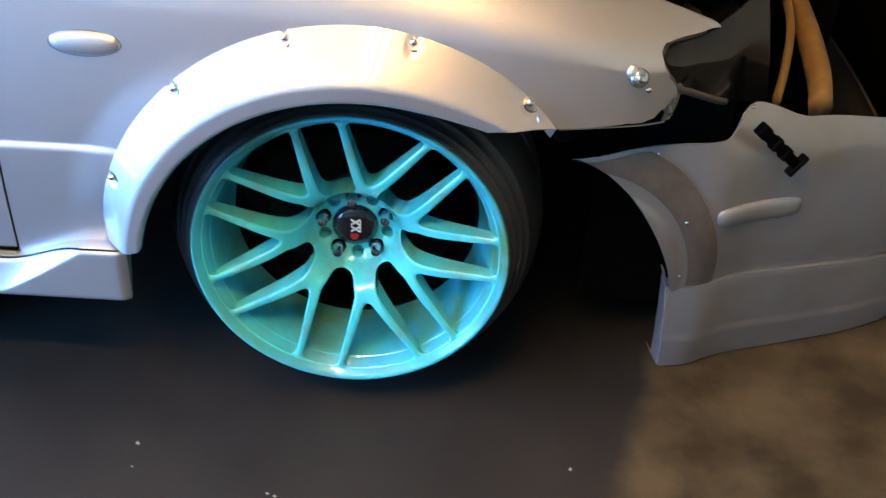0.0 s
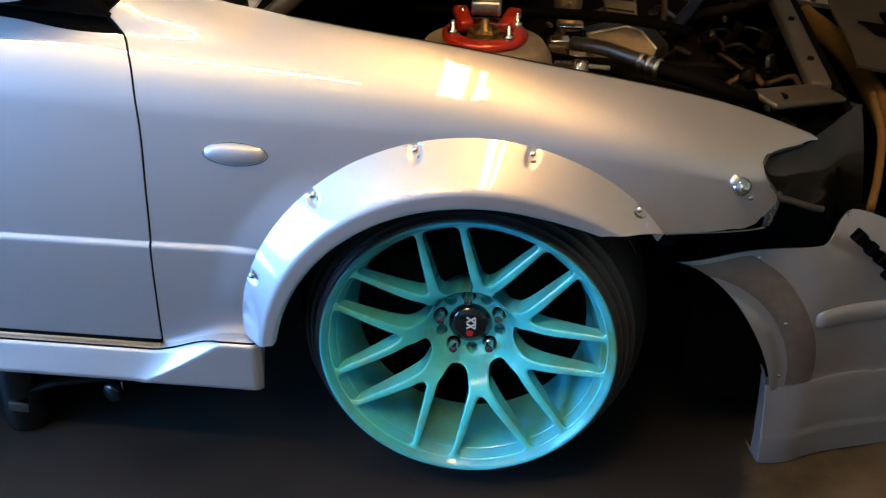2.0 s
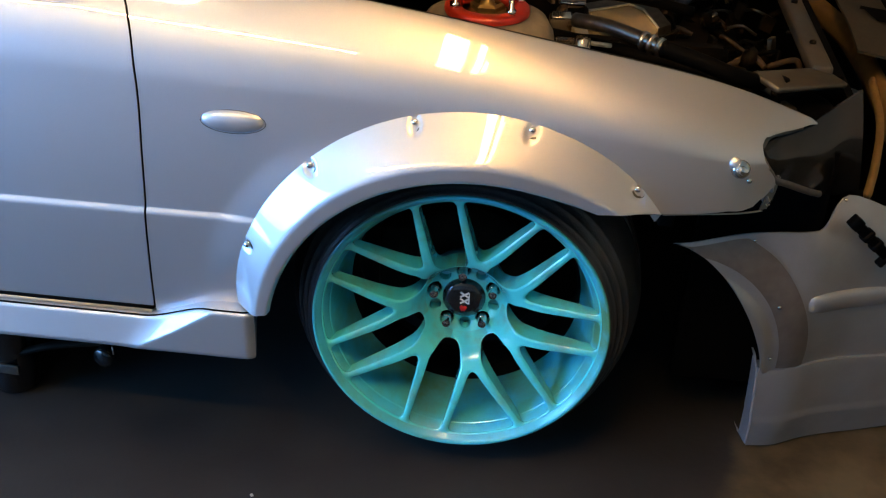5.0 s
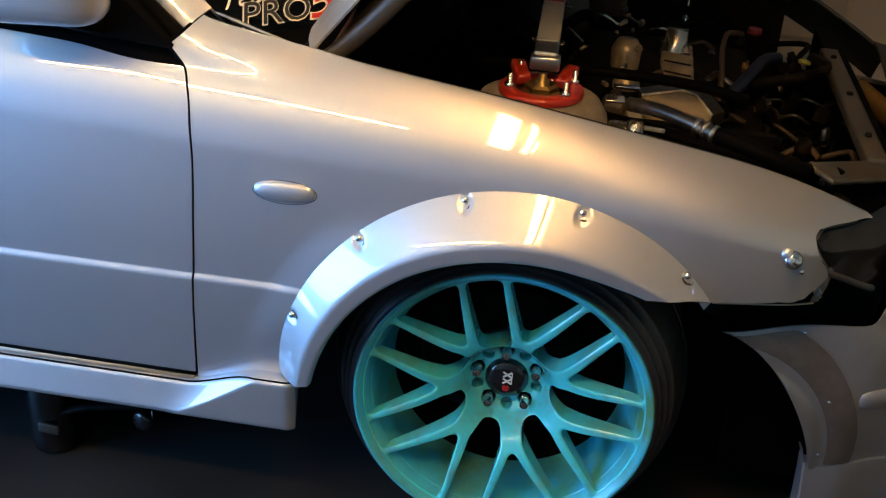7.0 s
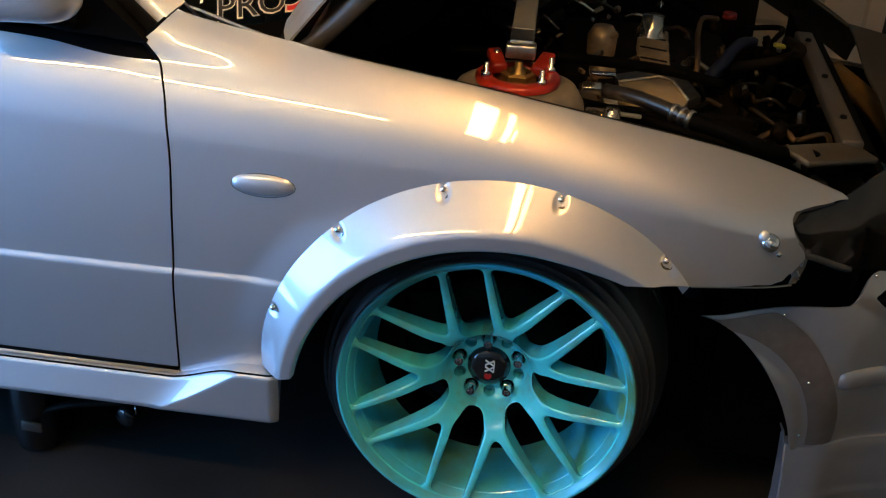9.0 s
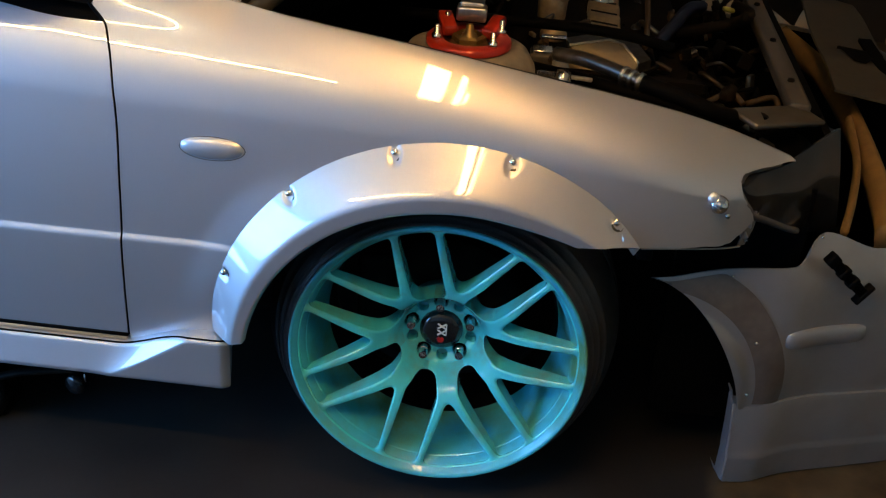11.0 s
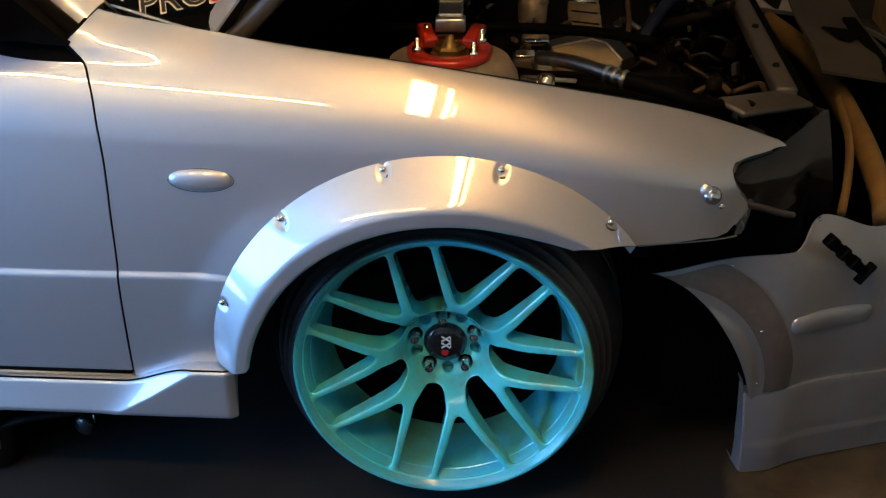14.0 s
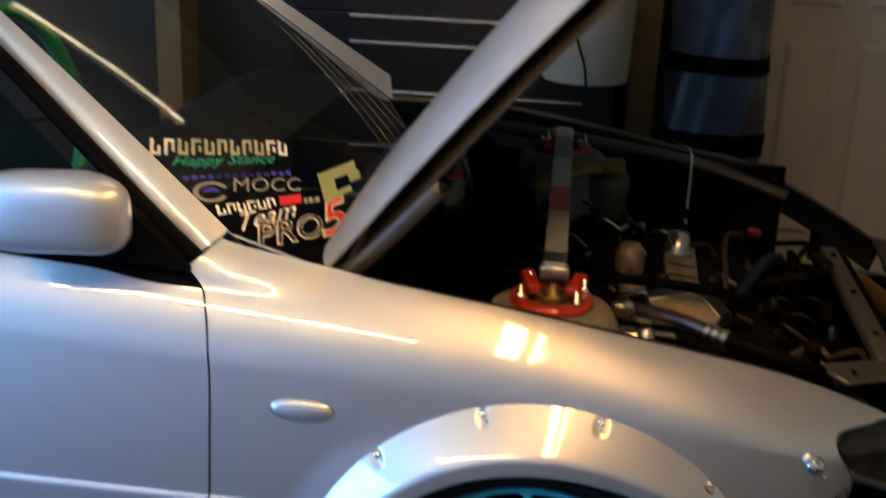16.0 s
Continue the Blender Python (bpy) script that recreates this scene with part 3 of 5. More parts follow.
    m = part("side_marker", grid(at, spaced(0, 1, 28), spaced(0, 1, 14)), SILVER, car, "painted-over oval side marker lamp")
    ring = [(-0.3675 - 0.0510 * math.cos(a), 0.0, 0.6800 + 0.0190 * math.sin(a)) for a in spaced(0, 2 * math.pi, 41)]
    part("gasket", tube([(x, side(x, z) - 0.0012, z) for x, y, z in ring], 0.0022, 6, curved=False), SEAL, m, "thin dark gasket")


side_marker()


def door():
    belt = curve([-1.75, -1.2, -0.80, -0.70, -0.62, -0.53], [0.895, 0.882, 0.866, 0.860, 0.850, 0.846])
    tops = {}
    def top_t(x):
        # how far over the shoulder the skin reaches at the belt line
        if x not in tops:
            lo, hi = 0.2, 1.0
            for _ in range(24):
                mid = (lo + hi) / 2
                lo, hi = (mid, hi) if shell(x, 1 + mid)[2] < belt(x) else (lo, mid)
            tops[x] = lo
        return tops[x]
    def at(x, f):
        if f < 1:
            z = 0.292 + 0.308 * f
            p = (x, side(x, z), z)
        else:
            a = v_of(x, 0.60)
            p = shell(x, a + (1 + top_t(x) - a) * (f - 1))
        w = step(-0.80, -0.533, x)
        return (p[0] + (GAP(p[2]) - 0.0017 + 0.533) * w, p[1] - 0.0012, p[2])
    rows = spaced(0, 0.66, 20) + spaced(0.675, 0.775, 14) + spaced(0.80, 1, 8) + spaced(1.02, 2, 50)
    d = part("front_door", grid(at, spaced(-1.75, -0.533, 60), rows), SILVER, car, "silver front door", thick=-0.003)
    # dark shut line behind the panel edges
    def seal(v, w):
        x, y, z = shell(-0.525, v)
        return (GAP(z) + mixv(-0.010, 0.010, w), y + 0.007, z - 0.004 * max(0, v - 1))
    part("door_seal", grid(seal, spaced(0.05, 1.6, 40), [0, 1]), BLACK, d)
    def gap_line(v):
        x, y, z = shell(-0.525, v)
        return (GAP(z) - 0.0015, y + 0.0015, z)
    part("gap_seal", tube([gap_line(v) for v in spaced(1.22, 1.93, 24)], 0.0042, 8, curved=False), BLACK, d, "black rubber seal in the shut line")
    part("sill_seal", tube([(-1.75, 0.016, 0.316), (-0.9, 0.0065, 0.3145), (-0.526, 0.005, 0.3135)], 0.0040, 8), BLACK, d)
    part("belt_moulding", grid(lambda x, v: (x - 0.010 * step(-0.60, -0.54, x), shell(x, 1 + top_t(x))[1] - 0.004 + 0.03 * v, belt(x) - 0.003 + 0.020 * math.sin(v * math.pi * 0.6)), spaced(-1.75, -0.54, 30), spaced(0, 1, 6)), BLACK, d, "black belt moulding", thick=0.006)
    # glass and its black surround, leaning in towards the roof
    def pane(u, v):
        z = mixv(0.88, 1.33, v)
        x0 = -0.60 - (z - 0.88) * 1.30
        x = mixv(-1.75, min(x0, -0.66), u)
        return (x, 0.060 + (z - 0.88) * 0.42, z)
    g = part("side_window", grid(pane, spaced(0, 1, 12), spaced(0, 1, 10)), DARK_GLASS, d, "dark tinted side window")
    line = [(-0.545, 0.085, 0.872), (-0.66, 0.125, 0.952), (-0.80, 0.175, 1.058), (-0.95, 0.225, 1.170), (-1.20, 0.30, 1.34)]
    part("window_frame", tube(line, 0.016, 8, flat=0.8), BLACK, d, "black window surround")
    part("mirror_sail", (
        [(-0.560, 0.060, 0.874), (-0.70, 0.055, 0.882), (-0.70, 0.085, 0.985), (-0.64, 0.10, 0.940), (-0.560, 0.085, 0.880),
         (-0.70, 0.075, 0.882), (-0.70, 0.105, 0.985), (-0.560, 0.10, 0.880)],
        [(0, 1, 2, 3), (0, 3, 4), (1, 5, 6, 2), (2, 6, 7, 3), (3, 7, 4)]), BLACK, d, "black plastic mirror base", smooth=False)
    part("mirror_arm", tube([(-0.68, 0.065, 0.898), (-0.71, 0.035, 0.912), (-0.74, 0.0, 0.935)], 0.024, 10, flat=0.7), BLACK, d)
    # mirror housing
    def housing(u, v):
        a, b = u * 2 * math.pi, (v - 0.5) * math.pi
        def sq(c, e):
            return math.copysign(abs(c) ** e, c)
        e = 0.55
        x = -0.742 + 0.120 * sq(math.cos(b), e) * sq(math.cos(a), e)
        y = -0.020 + 0.046 * sq(math.cos(b), 0.8) * sq(math.sin(a), 0.8)
        z = 0.980 + 0.062 * sq(math.sin(b), e) + 0.006 * (x + 0.742) / 0.120 - 0.008 * max(0, (x + 0.70) / 0.08)
        return (x, y, z)
    m = part("wing_mirror", grid(housing, spaced(0, 1, 33), spaced(0, 1, 19)), SILVER, d, "silver door mirror housing")
    return d


door()


def skirt():
    def crease(z):
        return -0.540 + 1.47 * (z - 0.252)

    def top(x):
        return 0.2985 + 0.0375 * step(-0.545, -0.405, x)

    def face(x, z):
        # a leaning main face, a ramp turned backwards, and an upright end facet proud of both
        main = -0.022 + 0.30 * (z - 0.249)
        proud = main + 0.026
        start = crease(z) - proud / 0.44 + 0.004
        d = x - start
        ramp = 0.44 * 0.016 * math.log(1 + math.exp(min(d / 0.016, 40)))
        y = max(-0.026, main - ramp)
        return y + 0.008 * max(0.0, (x + 0.362) / 0.015) ** 2

    def at(u, v):
        def place(z):
            w = step(-0.72, -0.52, u) * (1 - step(-0.47, -0.347, u))
            return u + 1.47 * (z - 0.295) * w
        zb = 0.2475
        if v <= 0.1:
            x = place(0.299)
            for _ in range(6):
                x = place(top(x))
            z = top(x)
            t = v / 0.1
            return (x, mixv(0.016, face(x, z) + 0.0015, t), z + 0.001 * (1 - t))
        if v <= 0.9:
            t = (v - 0.1) / 0.8
            x = place(0.299)
            for _ in range(6):
                x = place(mixv(top(x) - 0.0015, zb + 0.003, t))
            z = mixv(top(x) - 0.0015, zb + 0.003, t)
            return (x, face(x, z), z)
        t = (v - 0.9) / 0.1
        x = place(zb)
        return (x, mixv(face(x, zb) + 0.003, mixv(0.07, -0.008, step(-0.46, -0.36, x)), t), zb - 0.001)
    us = spaced(-1.8, -0.74, 10) + spaced(-0.72, -0.56, 14) + spaced(-0.55, -0.4755, 34) + spaced(-0.4745, -0.365, 24) + spaced(-0.361, -0.347, 8)
    vs = [0.0, 0.05, 0.1] + spaced(0.1001, 0.9, 30) + [0.9001, 0.95, 1.0]
    s = part("side_skirt", grid(at, us, vs), SILVER, car, "silver side skirt with a scooped end", thick=0.004)
    end = [at(-0.347, v) for v in vs]
    n = len(end)
    part("skirt_end", (end, [tuple(range(n))]), SILVER, s, "flat closed end of the skirt", smooth=False)
    # rounded sill between the door's edge and the skirt, and the dark seam under it
    part("sill_strip", tube([(-1.8, 0.0085, 0.3085), (-0.9, 0.0070, 0.3070), (-0.530, 0.0070, 0.3055)], 0.0072, 12, flat=0.8, curved=False), SILVER_DUSTY, car, "rounded silver sill strip")
    seam = [(-1.8, -0.0055, 0.3040), (-0.9, -0.0055, 0.3032)] + [(x, face(x, top(x)) + 0.0015, top(x) + 0.0040) for x in spaced(-0.55, -0.352, 30)]
    part("skirt_seam", tube(seam, 0.0018, 6, curved=False), BLACK, s, "dark seam along the top of the skirt")


skirt()


# the wheel: local z is its outward axis
WHEEL = Matrix.Translation((0.0, 0.033, 0.315)) @ Euler((radians(90 - 1.1), 0, radians(0.7))).to_matrix().to_4x4()


def wheel():
    w = new("front_wheel")
    w.parent = car
    w.location = Vector((0.0, 0.033, 0.315)) - car.location
    tagged(w, "turquoise multi-spoke alloy wheel with a stretched tyre")
    def put(mesh):
        return moved(mesh, WHEEL)
    lip = [(0.206, -0.125), (0.213, -0.10), (0.221, -0.055), (0.2265, -0.030), (0.2330, -0.014), (0.2405, -0.002), (0.2455, 0.0055), (0.2490, 0.0095), (0.2520, 0.0105), (0.2543, 0.0090), (0.2545, 0.002), (0.244, -0.006), (0.228, -0.024)]
    part("rim_barrel", put(lathe(lip, n=120, caps=False)), MINT_DIRTY, w, "turquoise rim barrel with olive dirt")
    # the barrel's inner half is near-black instead of turquoise
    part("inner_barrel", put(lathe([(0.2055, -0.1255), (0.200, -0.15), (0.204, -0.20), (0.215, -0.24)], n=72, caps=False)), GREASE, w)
    tyre = [(0.2525, 0.004), (0.2560, 0.003), (0.2590, -0.001), (0.2630, -0.0075), (0.2645, -0.0078), (0.2660, -0.011), (0.2735, -0.024), (0.2750, -0.0240), (0.2770, -0.028), (0.2850, -0.044), (0.2865, -0.0440), (0.2885, -0.049), (0.2960, -0.065), (0.3025, -0.081), (0.3070, -0.095), (0.3105, -0.112), (0.3125, -0.124),
            (0.3080, -0.125), (0.3080, -0.131), (0.3135, -0.132), (0.3142, -0.158), (0.3085, -0.159), (0.3085, -0.167), (0.3142, -0.168), (0.3135, -0.192), (0.3080, -0.193), (0.3080, -0.199), (0.3130, -0.200), (0.3110, -0.225), (0.300, -0.25), (0.25, -0.275), (0.225, -0.277)]
    part("tyre", put(lathe(tyre, n=120, caps=False)), RUBBER, w, "stretched low-profile black tyre")
    # seven forked spokes, cut from one field of distances
    seg = 2 * math.pi / 7
    fork = radians(33.7)
    half = fork / 2
    def capsule(px, py, ax, ay, bx, by, ra, rb):
        dx, dy = bx - ax, by - ay
        t = min(max(((px - ax) * dx + (py - ay) * dy) / (dx * dx + dy * dy), 0), 1)
        return math.hypot(px - ax - dx * t, py - ay - dy * t) - mixv(ra, rb, t)
    def smin(a, b, k):
        h = max(k - abs(a - b), 0) / k
        return min(a, b) - h * h * k / 4
    arms = []
    for k in (-1, 0, 1):
        for s in (-1, 1):
            e = k * seg + s * half
            i = k * seg + s * radians(3.4)
            bx, by = 0.100 * math.cos(i), 0.100 * math.sin(i)
            ex, ey = 0.238 * math.cos(e), 0.238 * math.sin(e)
            ax, ay = bx - 0.04 * (ex - bx), by - 0.04 * (ey - by)
            arms.append((ax, ay, bx + 1.12 * (ex - bx), by + 1.12 * (ey - by)))
        arms.append((0.055 * math.cos(k * seg), 0.055 * math.sin(k * seg), 0.088 * math.cos(k * seg), 0.088 * math.sin(k * seg)))
    def field(r, a):
        x, y = r * math.cos(a), r * math.sin(a)
        d = r - 0.0765
        for n, (ax, ay, bx, by) in enumerate(arms):
            ra, rb = (0.0190, 0.0130) if n % 3 == 2 else (0.0092, 0.0050)
            d = smin(d, capsule(x, y, ax, ay, bx, by, ra, rb), 0.019)
        d = smin(d, 0.2375 - r, 0.011)
        return d
    def cut(field, rs, angs, face, bevel, depth):
        """A plate in polar cells, kept where field is negative, with rounded rims and walls going back."""
        nr, na = len(rs), len(angs)
        D = [[field(r, a) for a in angs] for r in rs]
        verts, index, faces, walls = [], {}, [], []
        def put_vert(r, a, d):
            bev = max(0.0, bevel + d)
            verts.append((r * math.cos(a), r * math.sin(a), face(r) - bev * bev / bevel * 0.9))
            return len(verts) - 1
        def corner(i, j):
            if (i, j) not in index:
                index[i, j] = put_vert(rs[i], angs[j], D[i][j])
            return index[i, j]
        def crossing(p, q):
            key = (min(p, q), max(p, q))
            if key not in index:
                (i, j), (k, l) = key
                t = D[i][j] / (D[i][j] - D[k][l])
                index[key] = put_vert(mixv(rs[i], rs[k], t), mixv(angs[j], angs[l], t), 0.0)
            return index[key]
        for i in range(nr - 1):
            for j in range(na - 1):
                cells = [(i, j), (i + 1, j), (i + 1, j + 1), (i, j + 1)]
                poly, cuts = [], []
                for n in range(4):
                    p, q = cells[n], cells[(n + 1) % 4]
                    inside, ahead = D[p[0]][p[1]] < 0, D[q[0]][q[1]] < 0
                    if inside:
                        poly.append(corner(*p))
                    if inside != ahead:
                        c = crossing(p, q)
                        poly.append(c)
                        cuts.append((c, inside))
                if len(poly) > 2:
                    faces.append(tuple(poly))
                if len(cuts) == 2:
                    walls.append((cuts[0][0], cuts[1][0]) if cuts[0][1] else (cuts[1][0], cuts[0][0]))
        back = {}
        for e in walls:
            for p in e:
                if p not in back:
                    x, y, z = verts[p]
                    ids = []
                    for k in (0.0, 0.35, 1.0):
                        ids.append(len(verts))
                        verts.append((x, y, z - k * depth(math.hypot(x, y))))
                    back[p] = ids
        for a, b in walls:
            for k in (0, 1):
                faces.append((back[b][k], back[a][k], back[a][k + 1], back[b][k + 1]))
        return verts, faces
    # deep bowl for the nuts, then nearly flat arms out to the lip
    bowl = flowing([0.0, 0.058, 0.068, 0.080, 0.092, 0.105, 0.130, 0.170, 0.244], [-0.093, -0.092, -0.082, -0.060, -0.042, -0.031, -0.019, -0.011, -0.002])
    def face(r):
        return min(bowl(r), 0.0) if r > 0.052 else -0.093
    verts, faces = cut(field, spaced(0.0675, 0.2440, 88), spaced(-seg / 2, seg / 2, 60), face, 0.0034, lambda r: mixv(0.046, 0.022, min(max((r - 0.08) / 0.15, 0), 1)))
    centre = radians(25.25)
    base = part("spoke", (verts, faces), MINT, None, "")
    me = base.data
    off = Vector(base.location)
    bpy.data.objects.remove(base)
    for k in range(7):
        ob = new("spoke", me)
        ob.parent = w
        rot = WHEEL @ Matrix.Rotation(centre + k * seg, 4, "Z")
        ob.matrix_basis = Matrix.Translation(-Vector((0.0, 0.033, 0.315))) @ rot @ Matrix.Translation(off)
    # hub plate with five nut pockets and five spare holes, and the pad behind them
    def holes(r, a):
        d = -1.0
        for k in range(10):
            b = radians(94.3 + 36 * k)
            x, y = r * math.cos(a) - 0.0545 * math.cos(b), r * math.sin(a) - 0.0545 * math.sin(b)
            d = max(d, (0.0128 if k % 2 == 0 else 0.0100) - math.hypot(x, y))
        return d
    part("hub_plate", put(cut(holes, spaced(0.030, 0.0680, 40), spaced(0, 2 * math.pi, 241), face, 0.0022, lambda r: 0.020)), MINT, w)
    part("hub_pad", put(lathe([(0.0, -0.112), (0.066, -0.112), (0.070, -0.118), (0.070, -0.145)], n=48)), MINT_DIRTY, w)
    for k in range(5):
        a = radians(94.3 + 72 * k)
        c = Vector((0.0545 * math.cos(a), 0.0545 * math.sin(a), -0.1115))
        # dark ring drawn for the shade inside each nut pocket
        part("nut_seat", put(lathe([(0.0108, 0.0), (0.0108, 0.012), (0.0095, 0.012)], c, n=24, caps=False)), GREASE, w)
        part("lug_nut", put(lathe([(0.0, 0.026), (0.0048, 0.0265), (0.0054, 0.041), (0.0074, 0.041), (0.0080, 0.039), (0.0080, 0.030), (0.0072, 0.029), (0.0072, 0.026), (0.0082, 0.025), (0.0084, 0.012), (0.0094, 0.010), (0.0098, 0.0)], c, n=14)), CHROME, w, "chrome tuner lug nut", smooth=False)
    cap = part("centre_cap", put(lathe([(0.0, 0.014), (0.022, 0.0130), (0.032, 0.0095), (0.0375, 0.004), (0.0385, -0.002), (0.0385, -0.022)], (0, 0, -0.090), n=48)), BLACK_GLOSS, w, "gloss black centre cap with a small white and red mark")
    z = -0.0750
    def bar(x0, y0, x1, y1, t):
        d = Vector((x1 - x0, y1 - y0, 0))
        n = Vector((-d.y, d.x, 0)).normalized() * t
        p = [Vector((x0, y0, z)) + n, Vector((x1, y1, z)) + n, Vector((x1, y1, z)) - n, Vector((x0, y0, z)) - n]
        return [tuple(q) for q in p] + [tuple(q - Vector((0, 0, 0.004))) for q in p], [(0, 1, 2, 3), (4, 7, 6, 5), (0, 4, 5, 1), (1, 5, 6, 2), (2, 6, 7, 3), (3, 7, 4, 0)]
    part("cap_mark", put(join(bar(-0.006, 0.019, 0.009, 0.009, 0.0014), bar(-0.006, 0.009, 0.009, 0.019, 0.0014), bar(-0.006, 0.006, 0.009, -0.004, 0.0014), bar(-0.006, -0.004, 0.009, 0.006, 0.0014), bar(0.0095, -0.004, 0.0095, 0.018, 0.001))), WHITE_INK, w, "white mark", smooth=False)
    part("cap_mark", put(join(bar(-0.005, -0.010, 0.004, -0.018, 0.003), bar(0.005, -0.010, -0.004, -0.018, 0.003))), RED_INK, w, "red mark", smooth=False)
    # brake and upright in the dark behind
    # disc coloured near-black for the shade behind the spokes
    part("brake_disc", put(lathe([(0.05, -0.165), (0.136, -0.165), (0.136, -0.185), (0.05, -0.185)], n=48, caps=False)), GREASE, w, "brake disc with the shade behind the wheel in its colour")
    part("brake_caliper", put(moved(box(-0.035, 0.035, -0.075, 0.075, -0.215, -0.140), Matrix.Translation((-0.125, 0.03, 0)))), GREASE, w, bevel=0.012)


wheel()


def wheel_well():
    def at(p, v):
        r = 0.405
        return (ARCH[0] - r * math.cos(radians(p)), mixv(0.035, 0.42, v), 0.30 + r * math.sin(radians(p)))
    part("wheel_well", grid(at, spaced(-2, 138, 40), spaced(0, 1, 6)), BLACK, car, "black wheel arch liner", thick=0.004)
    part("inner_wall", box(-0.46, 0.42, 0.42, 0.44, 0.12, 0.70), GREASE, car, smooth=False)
    part("strut", lathe([(0.024, 0.0), (0.024, 0.26), (0.045, 0.27), (0.045, 0.46)], (0.0, 0.30, 0.28), (0, 0.06, 1), 20), GREASE, car)
    part("suspension_arm", tube([(0.0, 0.26, 0.23), (0.03, 0.45, 0.24), (0.06, 0.62, 0.25)], 0.03, 10, flat=0.6), GREASE, car)


wheel_well()


def underbody():
    part("underbody", join(box(-3.2, -0.48, 0.12, 1.58, 0.215, 0.262), box(-0.478, 0.55, 0.50, 1.20, 0.215, 0.26)), GREASE, car, smooth=False)
    part("rear_body", grid(lambda x, a: (x, 0.85 - 0.83 * math.copysign(abs(math.cos(a)) ** 0.35, math.cos(a)), 0.45 + 0.43 * math.copysign(abs(math.sin(a)) ** 0.5, math.sin(a))), spaced(-3.25, -1.76, 10), spaced(0, 2 * math.pi, 41)), SILVER, car, "silver rear bodywork")


underbody()


def windscreen():
    def base(s):
        y = mixv(0.19, 1.51, s)
        k = (y - 0.85) / 0.66
        return Vector((-0.30 - 0.21 * k * k, y, 0.800 + 0.06 * k * k))
    def top(s):
        y = mixv(0.36, 1.34, s)
        k = (y - 0.85) / 0.49
        return Vector((-1.13 - 0.10 * k * k, y, 1.40 - 0.02 * k * k))
    def glass(s, t):
        p = base(s).lerp(top(s), t)
        b = 0.012 * math.sin(math.pi * t) + 0.02 * math.sin(math.pi * s) * math.sin(math.pi * t)
        return tuple(p + Vector((0.4, 0, 0.8)) * b)
    g = part("windscreen", grid(glass, spaced(0, 1, 33), spaced(0, 1, 17)), GLASS, car, "clear windscreen with vinyl decals in its corner")
    g.visible_shadow = False
    for flip in (0, 1):
        def pillar(t, v):
            o = Vector((-0.5695, 0.105, 0.8745)).lerp(Vector((-1.269, 0.372, 1.395)), t) + Vector((0, 0, 0.012 * math.sin(math.pi * t)))
            i = Vector((-0.5235, 0.139, 0.9175)).lerp(Vector((-1.272, 0.392, 1.420)), t) + Vector((0, 0, 0.012 * math.sin(math.pi * t)))
            e = Vector(glass(0, t)) + Vector((0.004, 0.004, 0.002))
            n = Vector((0.25, -0.65, 0.55))
            if v <= 0.7:
                w = v / 0.7
                p = o.lerp(i, w) + n * 0.010 * math.sin(math.pi * w)
            else:
                p = i.lerp(e, (v - 0.7) / 0.3)
            return (p.x, 1.70 - p.y if flip else p.y, p.z)
        part("pillar", grid(pillar, spaced(0, 1, 24), spaced(0, 0.7, 12) + [0.72, 0.8, 0.9, 1.0]), SILVER, car, "silver windscreen pillar", thick=0.004 if flip else -0.004)
    # roof
    part("roof", grid(lambda x, s: (x - 0.10 * (2 * s - 1) ** 2, mixv(0.35, 1.35, s), 1.40 + 0.03 * math.sin(math.pi * s) - 0.05 * step(-2.2, -3.2, x)), spaced(-3.2, -1.13, 14), spaced(0, 1, 17)), SILVER, car, "silver roof", thick=0.02)
    # cowl at the foot of the glass
    part("cowl", grid(lambda s, v: tuple(base(s) + Vector((0.10 * v, 0, -0.012 - 0.05 * v))), spaced(0, 1, 25), spaced(-0.1, 1, 5)), BLACK, car, "black plastic cowl", thick=0.004)
    # corner piece between fender, pillar and glass
    def corner(u, v):
        x = mixv(-0.520, -0.37, u)
        a = Vector((x, EDGE_Y(x) + 0.008, EDGE_Z(x) - 0.004))
        p = a + Vector((0.012, 0.050, -0.030)) * v
        return (p.x, p.y, p.z + 0.004 * math.sin(math.pi * v))
    part("cowl_corner", grid(corner, spaced(0, 1, 18), spaced(0, 1, 8)), SILVER, car, "silver cowl corner", thick=0.003)
    return glass, g


GLASS_AT, windscreen_ob = windscreen()


def cabin():
    part("dashboard", grid(lambda y, v: (mixv(-0.62, -1.0, v), y, 0.90 + 0.03 * math.sin(math.pi * v) - 0.12 * max(0, v - 0.7)), spaced(0.2, 1.5, 20), spaced(0, 1, 10)), CABIN, car, "dark dashboard", thick=0.02)
    part("cabin_floor", box(-2.9, -0.62, 0.13, 1.57, 0.262, 0.30), CABIN, car, smooth=False)
    c = (-1.03, 0.50, 1.02)
    ring = [(c[0] - 0.05 * math.sin(t) , c[1] + 0.18 * math.cos(t), c[2] + 0.175 * math.sin(t)) for t in spaced(0, 2 * math.pi, 40)]
    s = part("steering_wheel", tube(ring, 0.017, 10, curved=False), GREEN_TRIM, car, "green wrapped steering wheel")
    part("spoke", tube([(c[0] - 0.01, c[1] - 0.17, c[2]), (c[0] + 0.03, c[1], c[2] - 0.02), (c[0] - 0.01, c[1] + 0.17, c[2])], 0.018, 8, flat=0.5), CABIN, s)
    for y in (0.50, 1.18):
        part("seat", box(-1.95, -1.45, y - 0.24, y + 0.24, 0.40, 0.55), CABIN, car, bevel=0.05)
